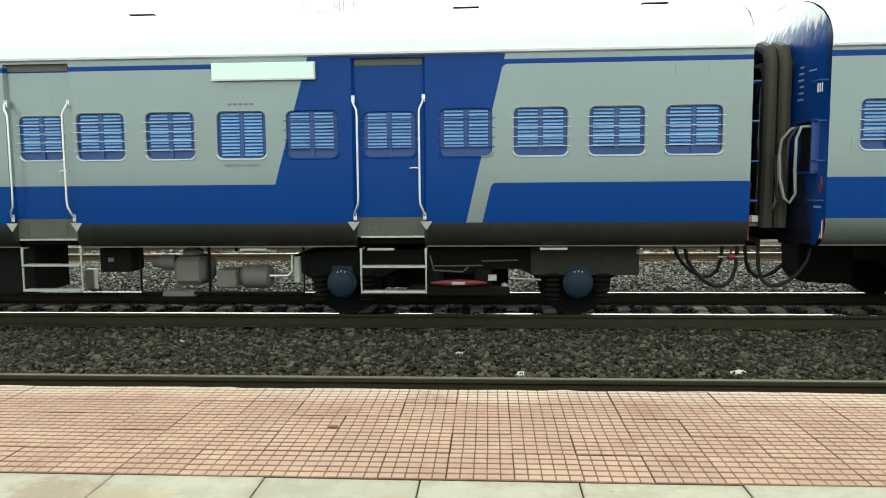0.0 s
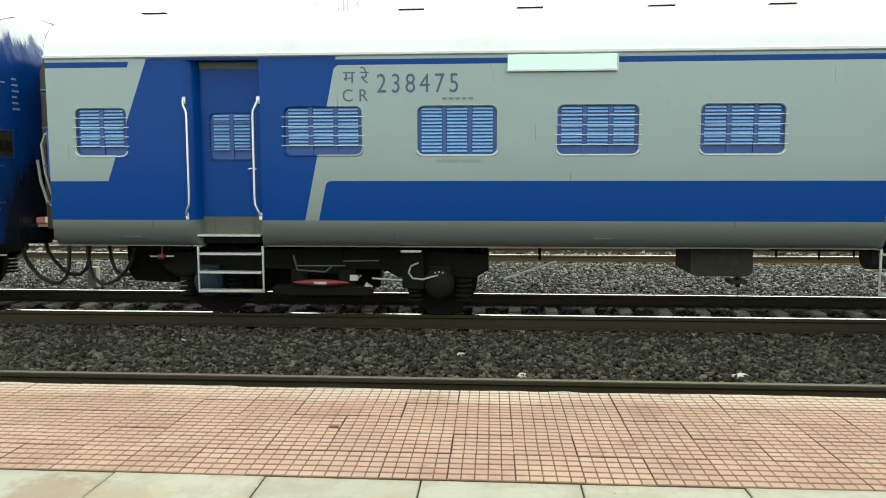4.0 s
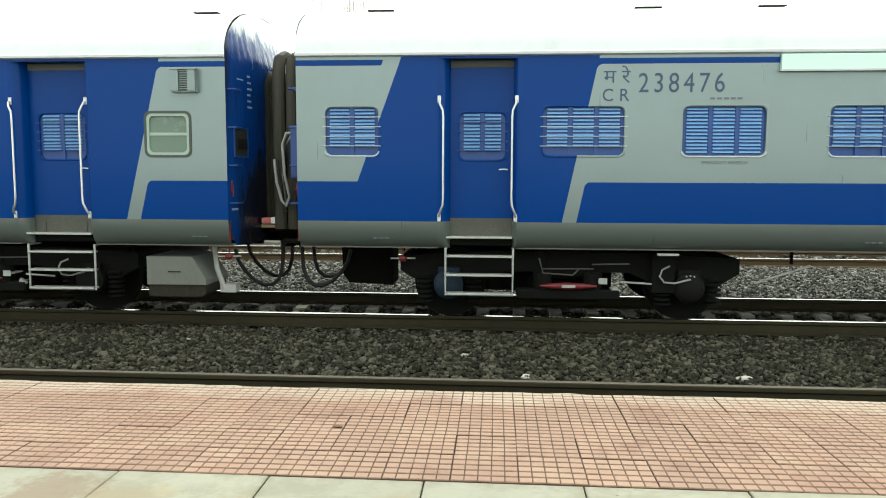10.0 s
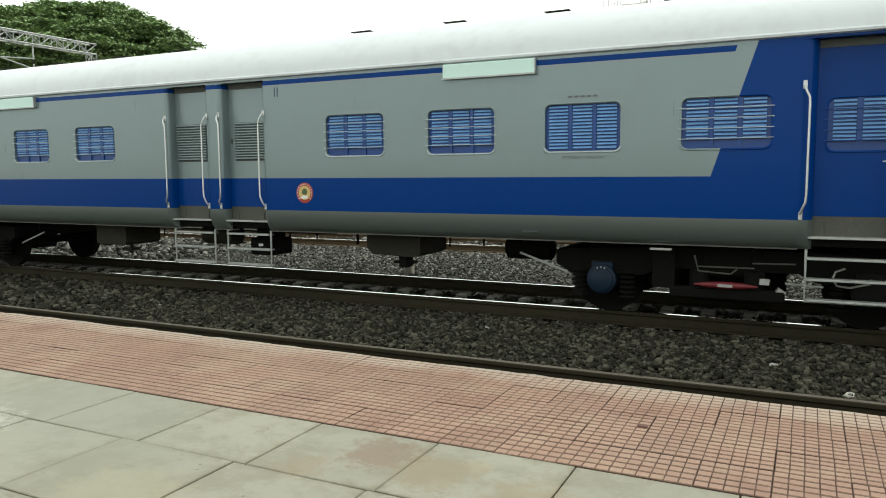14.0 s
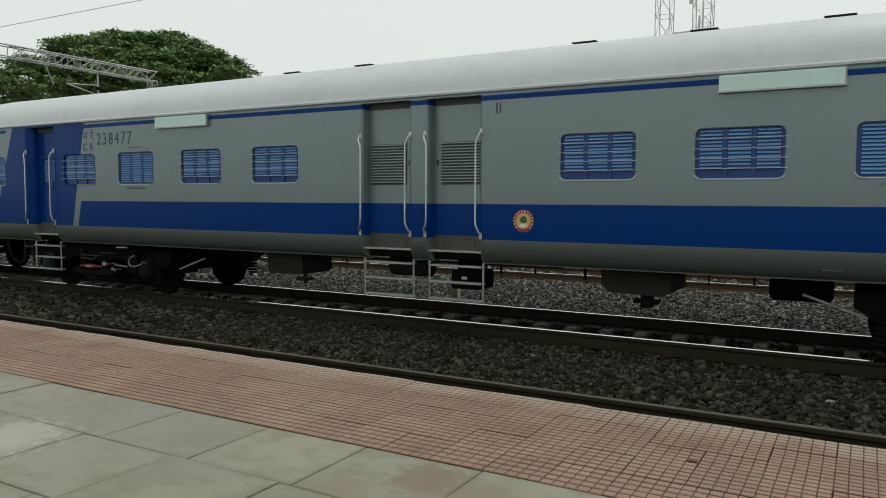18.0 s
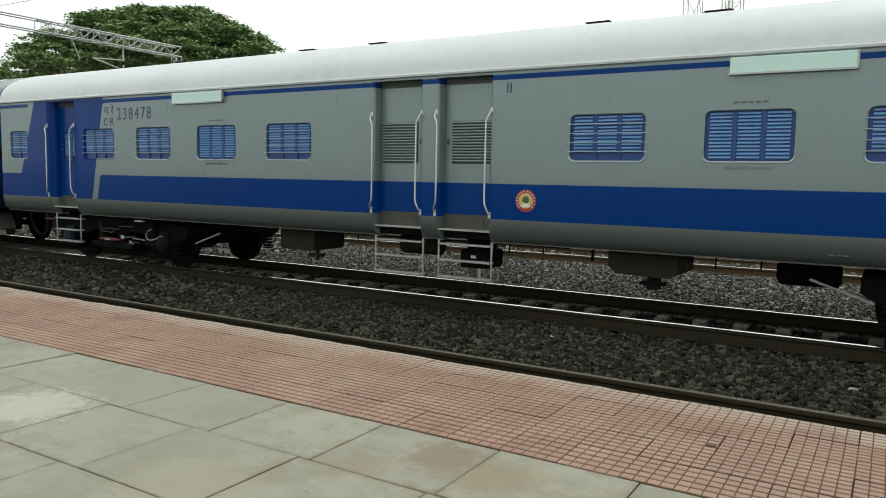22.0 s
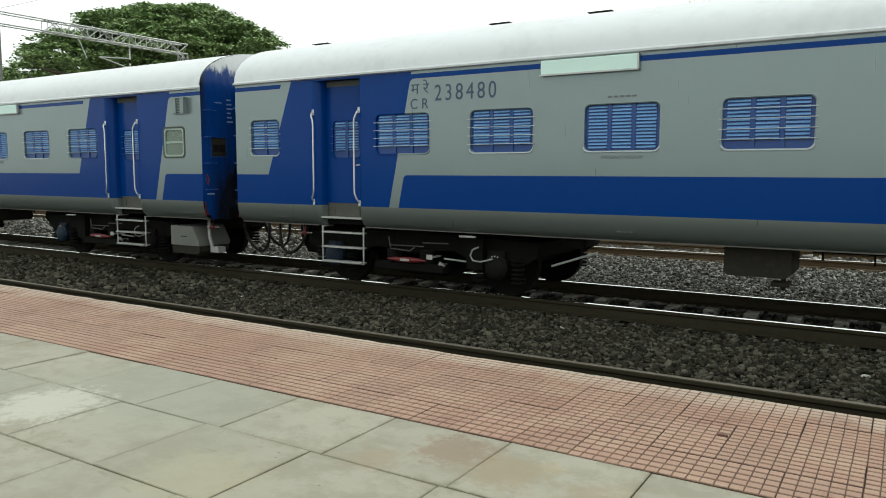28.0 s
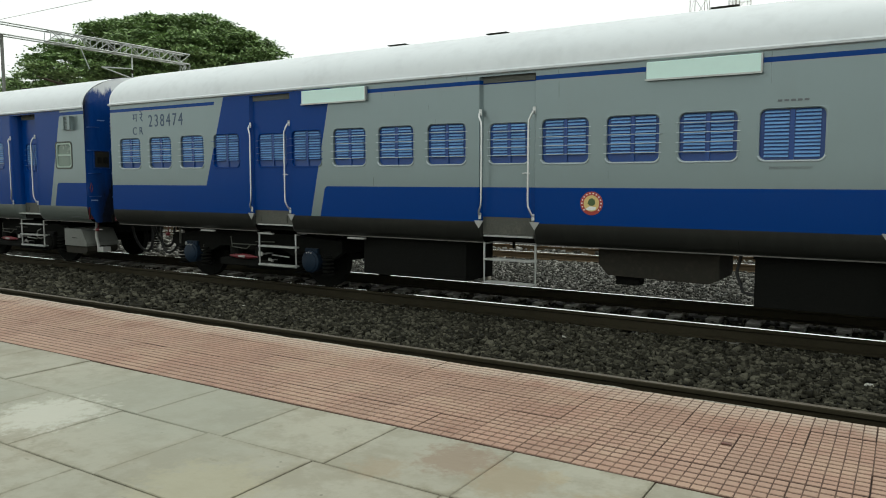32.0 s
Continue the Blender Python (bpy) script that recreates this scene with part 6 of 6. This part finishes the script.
def rain_tree():
    tree = thing("rain_tree", "broad spreading green tree with an umbrella crown", "tree", at=(-63.6, 48.5, -1.6))
    rng = np.random.default_rng(11)
    R, top = 13.2, 19.3
    clumps = []
    for i in range(1150):
        a, rr = rng.uniform(0, 6.283), R * math.sqrt(rng.uniform(0, 1))
        lump = 1.0 + 0.06 * math.sin(3 * a + 1.0) + 0.05 * math.sin(7 * a) + 0.03 * math.sin(13 * a)
        if rr > R * lump:
            continue
        px, py = rr * math.cos(a), rr * math.sin(a)
        u = -0.608 * px - 0.794 * py      # towards the thinner side of the crown
        dome = top - 0.4 - 5.2 * (rr / (R * lump)) ** 2.6
        dome -= 2.0 * (max(0.0, u + 0.25 * R) / R) ** 1.15
        dome += 0.14 * math.sin(1.1 * px + 0.7 * py) + 0.12 * math.sin(1.7 * py - 0.9 * px)
        depth = rng.uniform(0, 1) ** 1.4
        z = dome - depth * (4.6 if rr < R * 0.8 else 3.2)
        if u > 0.1 * R and 1.1 < dome - z < 3.3 and rng.uniform(0, 1) < 0.6:
            continue
        # boughs: the pads gather in groups with sky between them on the thin side
        grow = math.sin(0.85 * px + 1.3) + math.sin(0.95 * py - 0.4) + math.sin(1.5 * z + 0.6 * px)
        if grow < -1.9 + 2.0 * min(1.0, max(0.0, (u / R + 0.05) / 0.55)):
            continue
        w = rng.uniform(0.8, 1.5)
        for k in range(6):
            b, q = rng.uniform(0, 6.283), math.sqrt(rng.uniform(0, 1))
            clumps.append((px + w * q * math.cos(b), py + w * q * math.sin(b), z - 0.42 * q * q * w))
    trunk = Geo().tube([(0, 0, 0), (0.1, 0, 1.5), (-0.1, 0.1, 3.4), (0, 0, 5.0)], [0.95, 0.75, 0.7, 0.75], 12)
    part("trunk", trunk, M_BARK, tree, smooth=True)
    limbs = Geo()
    for i in range(13):
        a = i * 2.4
        rr = R * (0.45 + 0.45 * ((i * 37) % 10) / 10)
        ex, ey = rr * math.cos(a), rr * math.sin(a)
        ez = top - 3.6 - 4.6 * (rr / R) ** 2.2
        p = [(0.3 * math.cos(a), 0.3 * math.sin(a), 4.2), (ex * 0.3, ey * 0.3, 4.6 + (ez - 4.6) * 0.55), (ex * 0.65 + 0.3 * math.sin(i), ey * 0.65, 4.6 + (ez - 4.6) * 0.85), (ex, ey, ez)]
        limbs.tube(p, [0.42, 0.30, 0.18, 0.06], 7)
        for k in range(4):
            b = a + (k - 1.5) * 0.5
            q = Vector(p[2]).lerp(Vector(p[1]), 0.25 * k)
            e = (q.x + 3.2 * math.cos(b), q.y + 3.2 * math.sin(b), q.z + 1.9)
            limbs.tube([q, ((q.x + e[0]) / 2, (q.y + e[1]) / 2, q.z + 0.6), e], [0.12, 0.08, 0.03], 5)
    part("limb", limbs, M_BARK, tree, smooth=True)
    n = 60
    c = np.repeat(np.array(clumps), n, 0)
    p = c + rng.normal(0, 1, c.shape) * (0.38, 0.38, 0.09)
    s = rng.uniform(0.10, 0.22, (len(c), 1))
    t1 = rng.normal(0, 1, c.shape) * (1, 1, 0.28)
    t1 /= np.linalg.norm(t1, axis=1)[:, None]
    t2 = np.cross(t1, rng.normal(0, 1, c.shape) * (0.35, 0.35, 1.0))
    t2 /= np.linalg.norm(t2, axis=1)[:, None]
    verts = np.stack([p - t1 * s, p + t2 * s * 0.5, p + t1 * s, p - t2 * s * 0.5], 1).reshape(-1, 3).tolist()
    faces = np.arange(len(verts)).reshape(-1, 4).tolist()
    me = bpy.data.meshes.new("crown")
    me.from_pydata(verts, [], faces)
    me.materials.append(M_LEAF)
    part("crown", me, M_LEAF, tree, "dense green leaves with gaps of sky")


rain_tree()


# ---- motion ----
TRAIN = [
    (0, -6.063), (0.5, -7.019), (1, -8.033), (1.5, -9.101), (2, -10.219), (2.5, -11.387), (3, -12.602), (3.5, -13.865),
    (4, -15.174), (4.5, -16.529), (5, -17.932), (5.5, -19.380), (6, -20.875), (6.5, -22.417), (7, -24.005), (7.5, -25.640),
    (8, -27.322), (8.5, -29.050), (9, -30.825), (9.5, -32.647), (10, -34.514), (10.5, -36.428), (11, -38.388), (11.5, -40.394),
    (12, -42.445), (12.5, -44.542), (13, -46.685), (13.5, -48.873), (14, -51.107), (14.5, -53.386), (15, -55.712), (15.5, -58.083),
    (16, -60.501), (16.5, -62.965), (17, -65.476), (17.5, -68.033), (18, -70.638), (18.5, -73.289), (19, -75.987), (19.5, -78.731),
    (20, -81.521), (20.5, -84.356), (21, -87.235), (21.5, -90.156), (22, -93.119), (22.5, -96.122), (23, -99.161), (23.5, -102.235),
    (24, -105.341), (24.5, -108.474), (25, -111.633), (25.5, -114.813), (26, -118.010), (26.5, -121.220), (27, -124.440), (27.5, -127.664),
    (28, -130.891), (28.5, -134.116), (29, -137.337), (29.5, -140.552), (30, -143.762), (30.5, -146.968), (31, -150.172), (31.5, -153.380),
    (32, -156.601),
]


def train_x(t):
    """The place along the track of the first coach's reference mark."""
    ts = [r[0] for r in TRAIN]
    xs = [r[1] for r in TRAIN]
    return float(np.interp(t, ts, xs))


def motions():
    for k, c in enumerate(COACHES):
        walk(c, [(t, pose(x + PITCH * k - 1.58, TRACK_Y, RAIL_Z)) for t, x in TRAIN])
    wheels = [o for c in COACHES for o in c.children_recursive if o.name.split(".")[0] == "wheelset"]
    turns = [(i * 0.1, (train_x(i * 0.1) - train_x(0)) / 0.4575) for i in range(321)]
    for w in wheels:
        at = w.location.copy()
        walk(w, [(t, Matrix.Translation(at) @ Matrix.Rotation(a, 4, "Y")) for t, a in turns])


motions()
